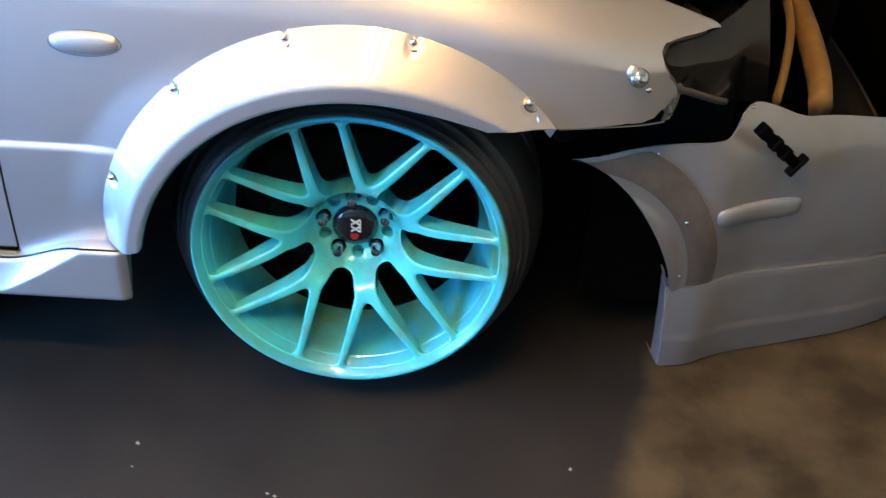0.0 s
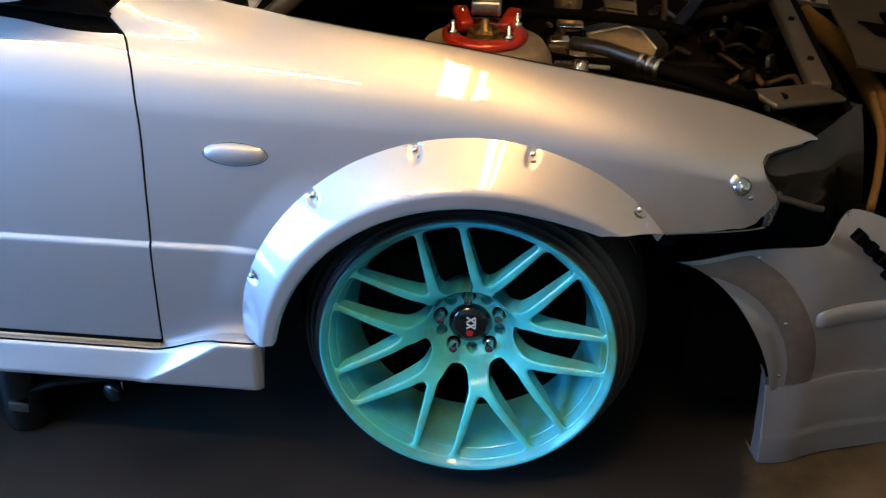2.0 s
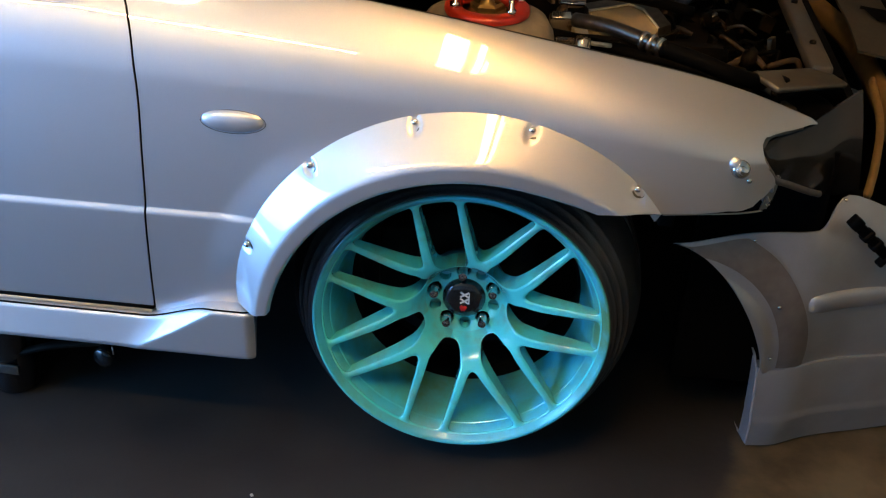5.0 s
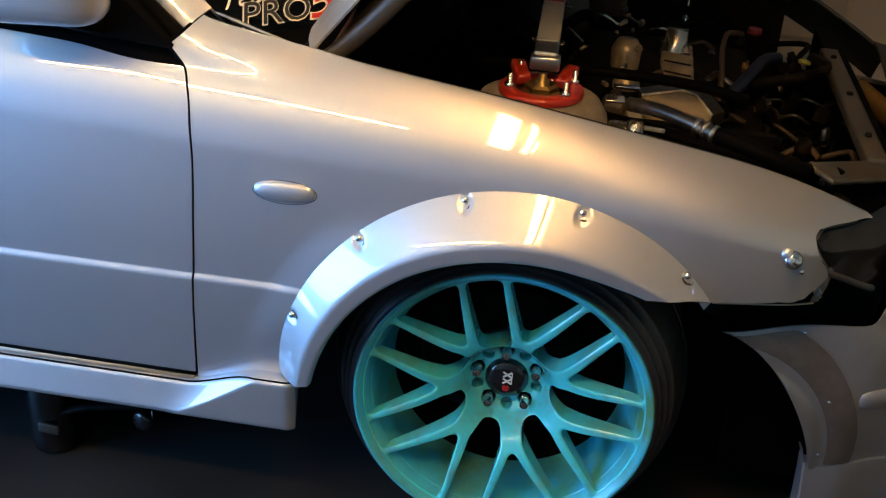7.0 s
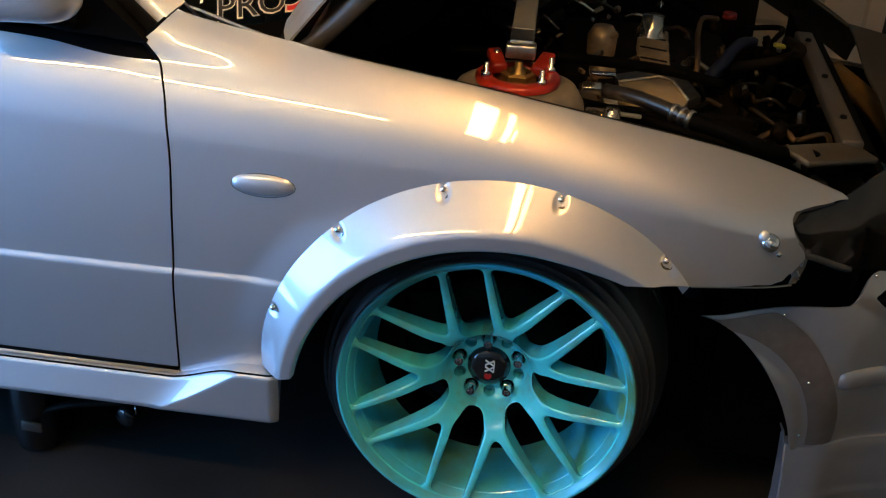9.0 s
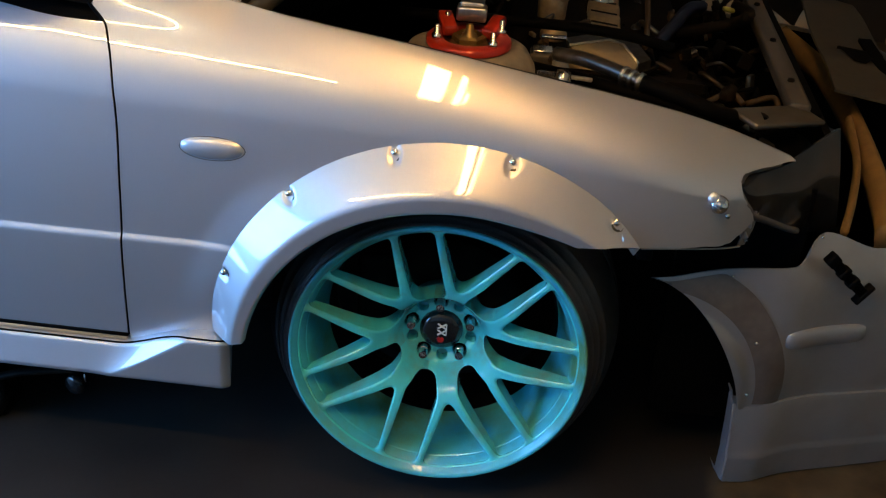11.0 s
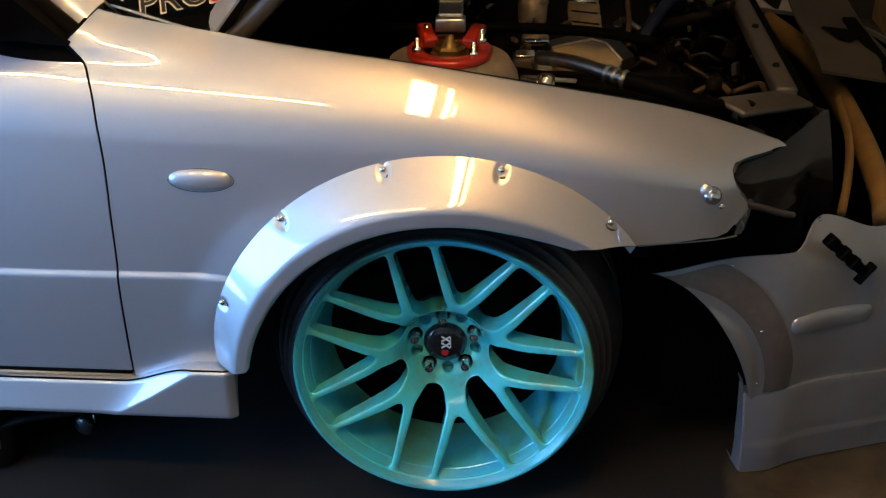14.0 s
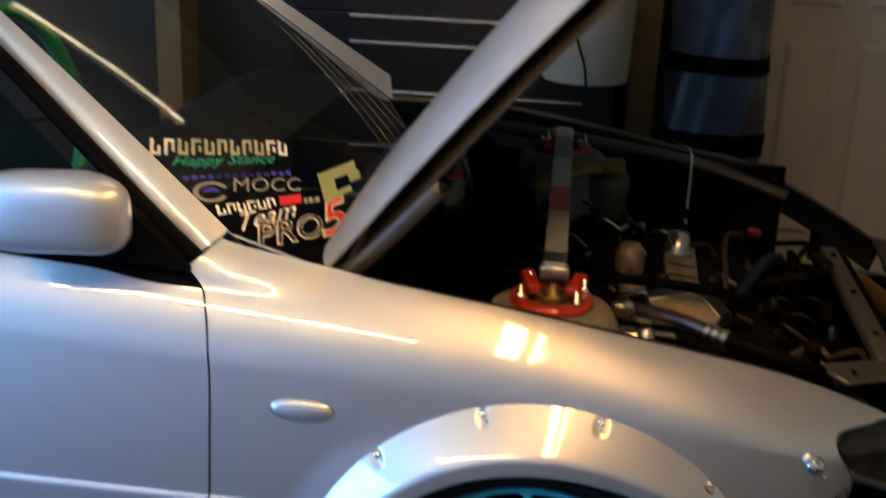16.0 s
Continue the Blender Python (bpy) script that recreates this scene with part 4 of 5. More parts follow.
        part("seat_back", moved(box(-0.06, 0.06, -0.24, 0.24, 0, 0.75), pose(-1.95, y, 0.52, 0, -18, 0)), CABIN, car, bevel=0.05)


cabin()


def bonnet():
    h0, d, n = Vector((-0.385, 0.0, 0.862)), Vector((0.670, 0, 0.743)), Vector((-0.743, 0, 0.670))
    def at(t, s, off):
        k = 2 * s - 1
        y = mixv(0.16, 1.54, s) - 0.03 * (t - 0.5) * k * -1
        crown = 0.045 * (1 - k * k) * (0.3 + 0.7 * t) + 0.02 * math.sin(math.pi * t)
        edge = -0.020 * max(0, abs(k) - 0.93) / 0.07
        p = h0 + d * (t * 1.02) + n * (crown + edge + off)
        return (p.x, y, p.z)
    b = part("bonnet", grid(lambda t, s: at(t, s, 0.0), spaced(0, 1, 26), spaced(0, 1, 40)), SILVER_DUSTY, car, "dusty open silver bonnet", thick=-0.004)
    def frame_at(t, s):
        k = 2 * s - 1
        off = -0.022 - 0.016 * (1 if abs(k) > 0.82 or t < 0.08 or t > 0.9 else 0) 
        return at(t, s, off)
    part("bonnet_frame", grid(frame_at, spaced(0.01, 0.99, 24), spaced(0.012, 0.988, 36)), SILVER_SHADED, b, "dusty underside frame, colour darkened for shade", thick=0.004)
    p0 = h0 + d * 0.01 - n * 0.03
    part("hinge", tube([(p0.x, 0.185, p0.z - 0.02), (p0.x + 0.06, 0.185, p0.z + 0.035), (p0.x + 0.17, 0.185, p0.z + 0.155)], 0.010, 8, flat=1.6), SILVER_SHADED, b, "grey bonnet hinge")
    part("hinge_bolt", lathe([(0.0, 0.008), (0.007, 0.007), (0.009, 0.0)], (p0.x + 0.175, 0.165, p0.z + 0.158), (0, -1, 0), 10), GREASE, b)


bonnet()


def engine_bay():
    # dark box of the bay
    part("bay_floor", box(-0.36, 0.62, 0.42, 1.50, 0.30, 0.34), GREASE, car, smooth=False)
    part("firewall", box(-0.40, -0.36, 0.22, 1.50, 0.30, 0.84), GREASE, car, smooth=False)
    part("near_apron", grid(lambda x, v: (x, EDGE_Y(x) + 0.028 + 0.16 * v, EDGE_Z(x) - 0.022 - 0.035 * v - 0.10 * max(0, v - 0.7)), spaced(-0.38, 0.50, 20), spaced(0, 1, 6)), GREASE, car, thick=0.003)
    def far_edge(x):
        return (x, 1.50 + 0.0 * x, 0.865 - 0.075 * step(-0.3, 0.35, x) - 0.10 * max(0, x - 0.15) - 0.55 * max(0, x - 0.40) ** 1.4)
    # far fender and rail wear the silver that is darkened for shade
    part("far_fender", grid(lambda x, v: (x, far_edge(x)[1] + 0.20 * v, far_edge(x)[2] + 0.01 * math.sin(v * 3) - 0.12 * v * v), spaced(-0.55, 0.86, 40), spaced(0, 1, 8)), SILVER_SHADED, car, "dusty far silver fender with shade in its dark colour", thick=0.004)
    part("far_rail", tube([(-0.35, 1.455, 0.835), (0.0, 1.455, 0.80), (0.30, 1.44, 0.765), (0.55, 1.40, 0.70)], 0.024, 8, flat=0.7), SILVER_SHADED, car, "dusty inner fender rail, colour darkened for shade")
    part("far_apron", box(-0.36, 0.55, 1.45, 1.48, 0.34, 0.76), GREASE, car, smooth=False)
    # strut towers, camber plates and the brace between them
    for y, far in ((0.335, 0), (1.365, 1)):
        cy = y
        x0 = -0.004 if not far else -0.03
        zt = 0.765 if not far else 0.79
        t = part("strut_tower", lathe([(0.135, -0.22), (0.128, -0.09), (0.118, -0.03), (0.105, -0.008), (0.088, 0.0), (0.055, 0.001), (0.0, 0.001)], (x0, cy, zt), n=40), TOWER, car, "dusty grey strut tower")
        ring = lathe([(0.046, 0.003), (0.046, 0.013), (0.052, 0.016), (0.070, 0.015), (0.074, 0.011), (0.074, 0.003)], (x0, cy, zt), n=40, caps=False)
        part("camber_plate", ring, RED, t, "red camber plate ring")
        part("strut_collar", lathe([(0.030, 0.006), (0.030, 0.016), (0.024, 0.020), (0.022, 0.012)], (x0, cy, zt), n=6, caps=False), BRASS, t, "gold anodised strut collar", smooth=False)
        part("bearing", lathe([(0.046, 0.004), (0.034, 0.003), (0.031, 0.008), (0.022, 0.009), (0.014, 0.006), (0.0125, 0.020), (0.008, 0.022), (0.0065, 0.036), (0.0, 0.037)], (x0, cy, zt), n=28), BRASS, t, "gold bearing and strut nut")
        for k in range(4):
            a = radians(35 + 90 * k + (10 if k % 2 else -10))
            c = (x0 + 0.060 * math.cos(a), cy + 0.060 * math.sin(a), zt + 0.014)
            part("stud", lathe([(0.0085, 0.0), (0.0085, 0.009), (0.0045, 0.010), (0.0042, 0.026), (0.0, 0.027)], c, n=10), CHROME, t)
        # red feet of the brace
        sgn = -1 if far else 1
        for dx in (-0.036, 0.036):
            foot = moved(box(-0.013, 0.013, -0.030, 0.030, 0.0, 0.020), pose(x0 + dx * 1.15, cy + sgn * 0.035, zt + 0.014, 12 * sgn, 0, -18 * sgn * (1 if dx > 0 else -1)))
            part("brace_foot", foot, RED, t, bevel=0.005)
        part("brace_clamp", box(x0 - 0.026, x0 + 0.026, cy + sgn * 0.030 - 0.014, cy + sgn * 0.030 + 0.014, zt + 0.034, zt + 0.060), STEEL, t, bevel=0.004)
    a, b = Vector((-0.004, 0.365, 0.822)), Vector((-0.028, 1.335, 0.850))
    def along(t0, t1, mat, label, grow=0.0):
        p, q = a.lerp(b, t0), a.lerp(b, t1)
        v, f = box(-0.021 - grow, 0.021 + grow, 0, 1, -0.008 - grow, 0.008 + grow)
        v = [(mixv(p.x, q.x, y) + x, mixv(p.y, q.y, y), mixv(p.z, q.z, y) + z) for x, y, z in v]
        return part("strut_brace" if label.startswith("flat") else "brace_band", (v, f), mat, car, label, bevel=0.003, smooth=False)
    bar = along(0, 1, STEEL, "flat brushed steel strut brace")
    for t0, t1, mat, lab in ((0.30, 0.46, RED, "red label on the brace"), (0.06, 0.28, GREY_INK, "dark grey label on the brace"), (0.70, 0.90, GREY_INK, "grey label on the brace")):
        p, q = a.lerp(b, t0), a.lerp(b, t1)
        v, f = box(-0.0195, 0.0195, 0, 1, 0.0082, 0.0095)
        v = [(mixv(p.x, q.x, y) + x, mixv(p.y, q.y, y), mixv(p.z, q.z, y) + z) for x, y, z in v]
        part("brace_label", (v, f), mat, bar, lab, smooth=False)
    # engine: rocker cover, ribbed plenum, covers
    part("engine_block", box(0.02, 0.44, 0.52, 1.20, 0.36, 0.62), GREASE, car, bevel=0.02)
    part("rocker_cover", box(0.05, 0.36, 0.62, 1.10, 0.60, 0.66), GREASE, car, bevel=0.02)
    for k in range(5):
        y = 0.690 + 0.056 * k
        z = 0.672 + 0.005 * k
        v, f = box(0.222, 0.290, 0.0, 0.034, -0.07, 0.0)
        part("intake_rib", ([(a, y + b - 0.30 * (a - 0.255), z + c - (0.012 if c > -0.01 and b < 0.01 else 0)) for a, b, c in v], f), ALLOY_WARM_LIT, car, "cast alloy intake rib with warm light in its colour", bevel=0.004)
        # dark block drawn as the shade between two ribs
        v, f = box(0.228, 0.284, -0.022, 0.0, -0.07, -0.010)
        part("rib_shade", ([(a, y + b - 0.30 * (a - 0.255), z + c) for a, b, c in v], f), GREASE, car, "dark block that stands in for the shade between the ribs", smooth=False)
    part("plenum", lathe([(0.0, 0.0), (0.03, 0.002), (0.036, 0.012), (0.034, 0.07), (0.026, 0.08), (0.024, 0.11), (0.0, 0.112)], (0.252, 0.935, 0.615), n=24), ALLOY, car, "alloy throttle body")
    part("coil_cover", lathe([(0.0, 0.0), (0.034, 0.0), (0.038, 0.02), (0.030, 0.06), (0.032, 0.10), (0.022, 0.12), (0.0, 0.122)], (0.145, 0.84, 0.60), n=20), ALLOY_WARM_LIT, car, "worn alloy coil housing with warm light in its colour")
    part("coil_cover", lathe([(0.0, 0.0), (0.024, 0.0), (0.028, 0.05), (0.016, 0.07), (0.0, 0.072)], (0.150, 0.71, 0.62), n=20), ALLOY_WARM_LIT, car, "worn alloy coil housing with warm light in its colour")
    # angular belt cover: front plate tinted warm-lit, rim coloured as glint, grey shoulder behind
    front = [(0.181, 0.611), (0.260, 0.647), (0.288, 0.632), (0.315, 0.564), (0.297, 0.502), (0.263, 0.540), (0.202, 0.580)]
    n = len(front)
    b = part("belt_cover", ([(x, y, 0.630) for x, y in front] + [(x, y, 0.664 + 0.16 * (y - 0.502)) for x, y in front],
        [(k, (k + 1) % n, (k + 1) % n + n, k + n) for k in range(n)] + [(n, n + 1, n + 5, n + 6), (n + 1, n + 2, n + 3, n + 5), (n + 3, n + 4, n + 5)]), COVER_WARM_LIT, car, "worn angular belt cover, warm light and a rim glint in its colours", bevel=0.002)
    rear = [(x, y, 0.666 + 0.16 * (y - 0.502)) for x, y in front[:4]]
    back = [(x + dx, y + dy, 0.672 + 0.16 * (y - 0.502)) for (x, y), (dx, dy) in zip(front[:4], ((-0.006, 0.024), (0.004, 0.034), (0.020, 0.026), (0.024, 0.010)))]
    part("cover_shoulder", (rear + back, [(k, k + 1, k + 5, k + 4) for k in range(3)]), GUNMETAL, b, "dull grey shoulder of the cover", thick=0.02, smooth=False)
    part("rim", tube(rear, 0.0026, 8, curved=False), GLINT_METAL, b, "rim coloured pale as a glint")
    part("chrome_strip", box(0.124, 0.175, 0.598, 0.612, 0.694, 0.702), CHROME, car, bevel=0.003)
    part("chrome_strip", moved(box(-0.027, 0.027, -0.004, 0.004, -0.004, 0.003), pose(0.193, 0.396, 0.700, 0, 0, -8)), GLINT_METAL, car, bevel=0.002)
    part("chrome_strip", box(0.232, 0.256, 0.606, 0.616, 0.706, 0.712), CHROME, car, bevel=0.003)
    part("bracket", moved(box(-0.035, 0.035, -0.012, 0.012, -0.02, 0.004), pose(0.205, 0.425, 0.693, 15, 0, -8)), ALLOY, car, bevel=0.004)
    part("bracket", moved(box(-0.014, 0.014, -0.016, 0.016, -0.03, 0.004), pose(0.163, 0.462, 0.70, 20, 0, 12)), PRIMER, car, bevel=0.004)
    part("bracket", moved(box(-0.02, 0.02, -0.010, 0.010, -0.02, 0.004), pose(0.128, 0.525, 0.70, 25, 0, 5)), ALLOY, car, bevel=0.004)
    part("battery_tray", box(0.10, 0.36, 0.40, 0.42, 0.60, 0.69), GREASE, car, bevel=0.01)
    part("fuse_block", box(0.105, 0.165, 0.51, 0.56, 0.64, 0.695), MILKY, car, "dusty fuse block", bevel=0.006)
    part("fuse_block", box(0.115, 0.175, 0.355, 0.395, 0.66, 0.712), ALLOY, car, bevel=0.008)
    part("cross_bar", tube([(-0.15, 0.55, 0.738), (0.10, 0.575, 0.734), (0.27, 0.59, 0.722), (0.38, 0.60, 0.700)], 0.0105, 10), BLACK, car)
    # the polished pipe and its black hose along the fender
    pipe = part("coolant_pipe", tube([(0.150, 0.400, 0.740), (0.205, 0.360, 0.748), (0.270, 0.312, 0.745), (0.300, 0.290, 0.742)], 0.0130, 14), GUNMETAL, car, "polished pipe with a ribbed collar")
    for k in range(3):
        c = Vector((0.205, 0.360, 0.748)).lerp(Vector((0.300, 0.290, 0.742)), 0.66 + 0.14 * k)
        part("collar", lathe([(0.012, -0.004), (0.0165, -0.003), (0.0165, 0.003), (0.012, 0.004)], c, (0.095, -0.065, -0.005), 20, caps=False), STEEL, pipe)
    part("pipe_knob", lathe([(0.0, 0.03), (0.014, 0.028), (0.016, 0.0), (0.016, -0.02)], (0.165, 0.345, 0.70), (0, 0, 1), 8), ALLOY, car)
    part("hose", tube([(0.298, 0.292, 0.742), (0.36, 0.262, 0.735), (0.42, 0.258, 0.716), (0.47, 0.30, 0.692), (0.475, 0.36, 0.67)], 0.0145, 12), BLACK, car, "black rubber hose")
    part("hose", tube([(0.05, 0.44, 0.70), (0.20, 0.41, 0.69), (0.40, 0.36, 0.67), (0.50, 0.33, 0.64)], 0.014, 10), BLACK, car, "black rubber hose")
    rng = random.Random(4)
    for k in range(26):
        x, y = rng.uniform(-0.25, 0.52), rng.uniform(0.48, 1.35)
        z = rng.uniform(0.56, 0.70)
        pts = [(x, y, z)]
        for _ in range(3):
            x, y, z = x + rng.uniform(-0.12, 0.12), y + rng.uniform(-0.14, 0.14), min(max(z + rng.uniform(-0.05, 0.05), 0.5), 0.73)
            pts.append((x, y, z))
        pts = [(a, b, min(c, 0.60) if 0.10 < a < 0.40 and 0.44 < b < 0.90 else c) for a, b, c in pts]
        part("hose", tube(pts, rng.uniform(0.005, 0.014), 8), rng.choice([BLACK, BLACK, GREASE, GREASE, BLACK]), car)
    for k in range(22):
        x, y, z = rng.uniform(0.33, 0.55), rng.uniform(0.40, 1.25), rng.uniform(0.52, 0.66)
        s = rng.uniform(0.008, 0.021)
        kind = rng.choice([0, 1, 1])
        if kind:
            part("fitting", lathe([(0.0, s), (s * 0.5, s), (s * 0.6, s * 0.4), (s * 0.8, 0.3 * s), (s * 0.8, -s)], (x, y, z), (rng.uniform(-0.4, 0.4), rng.uniform(-0.6, 0.2), 1), 12), rng.choice([GREASE, GREASE, HOSE_TAN, GUNMETAL]), car)
        else:
            part("bracket", moved(box(-s, s, -s * 0.6, s * 0.6, -s, s), pose(x, y, z, rng.uniform(-20, 20), rng.uniform(-20, 20), rng.uniform(0, 90))), rng.choice([GREASE, GREASE, BLACK]), car, bevel=0.004)
    # clips, bolt heads and pipe ends that catch the light
    for k in range(110):
        x, y = rng.uniform(-0.10, 0.54), rng.uniform(0.42, 1.22)
        z = 0.735 - 0.25 * max(0, x - 0.05) + rng.uniform(-0.07, 0.0)
        s = rng.uniform(0.004, 0.011)
        if 0.16 < x < 0.33 and 0.48 < y < 0.68:
            continue
        m = rng.choice([ALLOY_WARM_LIT, ALLOY, GUNMETAL, GUNMETAL, GREASE, BLACK, HOSE_TAN])
        if k % 3 == 0:
            part("clip", moved(box(-s * 1.6, s * 1.6, -s * 0.5, s * 0.5, -s * 0.6, s * 0.4), pose(x, y, z, rng.uniform(-30, 30), rng.uniform(-30, 30), rng.uniform(0, 180))), m, car, bevel=0.0015)
        elif k % 3 == 1:
            part("bolt", lathe([(0.0, s), (s * 0.7, s), (s * 0.8, s * 0.2), (s * 1.2, 0.0), (s * 1.1, -s)], (x, y, z), (rng.uniform(-0.5, 0.5), rng.uniform(-0.8, 0.1), 1), 8), m, car, smooth=False)
        else:
            a = rng.uniform(0, 6.28)
            part("pipe", tube([(x, y, z), (x + 0.03 * math.cos(a), y + 0.03 * math.sin(a), z + 0.012), (x + 0.06 * math.cos(a + 0.5), y + 0.06 * math.sin(a + 0.5), z - 0.01)], s * 0.5, 6), m, car)
    # rusty ends, brown brackets and a curled pipe between the engine and the radiator
    for k in range(60):
        x, y = rng.uniform(0.30, 0.58), rng.uniform(0.32, 0.95)
        z = 0.655 - 0.12 * max(0, x - 0.35) + rng.uniform(-0.06, 0.025)
        s = rng.uniform(0.006, 0.016)
        m = rng.choice([HOSE_TAN, GREASE, GREASE, BLACK, RUST, RUST, GUNMETAL])
        if k % 2:
            part("bracket", moved(box(-s, s, -s * 0.35, s * 0.35, -s * 1.4, s * 0.8), pose(x, y, z, rng.uniform(-25, 25), rng.uniform(-25, 25), rng.uniform(0, 180))), m, car, bevel=0.002)
        else:
            a = rng.uniform(0, 6.28)
            part("pipe", tube([(x, y, z), (x + 0.035 * math.cos(a), y + 0.035 * math.sin(a), z + 0.010), (x + 0.07 * math.cos(a + 0.6), y + 0.07 * math.sin(a + 0.6), z - 0.012)], s * 0.45, 7), m, car)
    part("elbow_pipe", tube([(0.455, 0.385, 0.60), (0.455, 0.375, 0.65), (0.472, 0.365, 0.668), (0.492, 0.36, 0.655), (0.498, 0.36, 0.62)], 0.011, 10), GUNMETAL, car, "small grey elbow pipe")
    part("mount_block", box(0.395, 0.435, 0.42, 0.455, 0.58, 0.655), RUST, car, "rusty engine mount block", bevel=0.006)
    # reservoirs and coloured bits
    t = part("fluid_reservoir", lathe([(0.05, -0.16), (0.055, -0.02), (0.045, 0.0), (0.0, 0.001)], (0.09, 1.30, 0.76), n=24), MILKY, car, "milky fluid reservoir")
    part("reservoir_lid", box(0.05, 0.13, 1.24, 1.32, 0.763, 0.792), YELLOW, t, "yellow reservoir lid", bevel=0.008)
    part("air_duct", tube([(-0.10, 1.15, 0.74), (0.0, 1.22, 0.772), (0.06, 1.26, 0.775)], 0.03, 12, ribs=0.06, flat=0.5), YELLOW, car, "yellowed plastic duct")
    part("bay_hose", tube([(0.336, 0.69, 0.64), (0.338, 0.72, 0.70), (0.345, 0.86, 0.715), (0.362, 0.98, 0.712), (0.380, 1.02, 0.705), (0.402, 1.035, 0.70)], 0.0058, 10), HOSE_TAN, car, "tan hose loop")
    part("cap", lathe([(0.0, 0.004), (0.011, 0.004), (0.013, 0.006), (0.015, 0.005), (0.016, -0.006)], (0.421, 0.985, 0.725), n=20), DARK_RED, car, "red filler cap")
    part("coupler", tube([(0.36, 0.72, 0.66), (0.40, 0.78, 0.69), (0.435, 0.86, 0.70), (0.468, 0.90, 0.695)], 0.013, 12), BLUE, car, "blue silicone coupler")
    part("dipstick", tube([(0.275, 1.08, 0.70), (0.285, 1.20, 0.80), (0.28, 1.22, 0.845), (0.24, 1.26, 0.86)], 0.0028, 6), CHROME, car, "thin steel dipstick wire")
    part("connector", moved(box(-0.014, 0.014, -0.007, 0.007, -0.005, 0.005), pose(0.514, 0.84, 0.712, 8, 12, 15)), LIME, car, "lime connector", bevel=0.005)
    # arcs of the rubber hood seal and loom against the firewall
    for k, r in enumerate((0.20, 0.235, 0.26)):
        part("loom", tube([(-0.33, 0.30 + 0.02 * k, 0.66), (-0.29, 0.62, 0.75 + r * 0.28), (-0.25, 0.90, 0.70 + r * 0.75), (-0.21, 1.15, 0.66 + r * 0.75), (-0.17, 1.32, 0.62 + r * 0.4)], 0.012, 8), BLACK, car, "black wiring loom")
    part("booster", lathe([(0.0, 0.0), (0.05, 0.0), (0.11, 0.03), (0.115, 0.05), (0.10, 0.09)], (-0.21, 0.86, 0.78), (-1, 0, 0.1), 32), BLACK_GLOSS, car, "black brake booster")
    part("booster_label", moved(box(-0.018, 0.018, -0.03, 0.03, 0, 0.003), pose(-0.245, 0.80, 0.872, 35, 0, 20)), RED_INK, car, "small red and white label", smooth=False)


engine_bay()


def nose():
    # radiator support and headlight bracket
    s = part("radiator_support", box(0.572, 0.612, 0.39, 1.02, 0.668, 0.694), SILVER_SHADED, car, "dusty radiator support bar", bevel=0.006)
    for y in (0.50, 0.72, 0.95):
        part("bolt", lathe([(0.0, 0.006), (0.006, 0.005), (0.007, 0.0)], (0.592, y, 0.694), n=10), GREASE, s)
    b = part("headlight_bracket", moved(box(-0.10, 0.10, -0.032, 0.032, -0.012, 0.0), pose(0.545, 0.330, 0.695, 8, 10, 42)), SILVER_SHADED, car, "dusty headlight bracket", bevel=0.005)
    part("bracket_hole", lathe([(0.0, 0.0), (0.016, 0.0), (0.018, 0.002)], (0.50, 0.292, 0.702), n=16), BLACK, b)
    part("radiator", box(0.60, 0.64, 0.42, 1.28, 0.25, 0.665), BLACK, car, smooth=False)
    # smoked headlight: rounded tip in the fender's notch, lens facing out and ahead
    brow = spline([(0.453, 0.108, 0.662), (0.466, 0.136, 0.667), (0.4855, 0.156, 0.666), (0.525, 0.197, 0.660), (0.560, 0.228, 0.662), (0.600, 0.265, 0.675), (0.651, 0.325, 0.682)], 6)
    chin = spline([(0.453, 0.108, 0.655), (0.463, 0.100, 0.636), (0.475, 0.108, 0.619), (0.488, 0.120, 0.600), (0.515, 0.150, 0.580), (0.582, 0.215, 0.533), (0.634, 0.265, 0.508), (0.680, 0.30, 0.505)], 6)
    def on(line, u):
        f = u * (len(line) - 1)
        i = min(int(f), len(line) - 2)
        return line[i].lerp(line[i + 1], f - i)
    def lens(u, v):
        p = on(chin, u).lerp(on(brow, u), v)
        return tuple(p + Vector((0.25, -0.85, 0.35)) * 0.022 * math.sin(math.pi * v) * math.sin(math.pi * min(u * 0.8 + 0.12, 1)))
    h = part("headlight", grid(lens, spaced(0, 1, 30), spaced(0, 1, 24)), SMOKED, car, "dark smoked headlight lens", thick=0.006)
    part("headlight_seal", tube([tuple(p) for p in reversed(chin[:32])] + [tuple(p) for p in brow[:20]], 0.0062, 8, curved=False), SEAL, h, "grey rubber seal")
    part("headlight_body", moved(box(-0.05, 0.05, -0.02, 0.07, -0.05, 0.05), pose(0.585, 0.345, 0.595, 0, 0, 42)), BLACK, h, bevel=0.03)
    # black sheets added so that the gaps under the nose stay in shade
    part("bumper_gap_blackout", join(box(0.40, 0.60, 0.24, 0.26, 0.10, 0.56), box(0.60, 0.615, 0.24, 0.42, 0.10, 0.60)), BLACK, car, "added black sheet that darkens the gap behind the bumper", smooth=False)
    part("radiator_blackout", box(0.645, 0.66, 0.36, 1.34, 0.10, 0.64), BLACK, car, "added black sheet that darkens the gap ahead of the radiator", smooth=False)
    part("floor_gap_blackout", box(0.60, 1.06, 0.37, 1.60, 0.05, 0.08), BLACK, car, "added black sheet that darkens the floor gap under the nose", smooth=False)
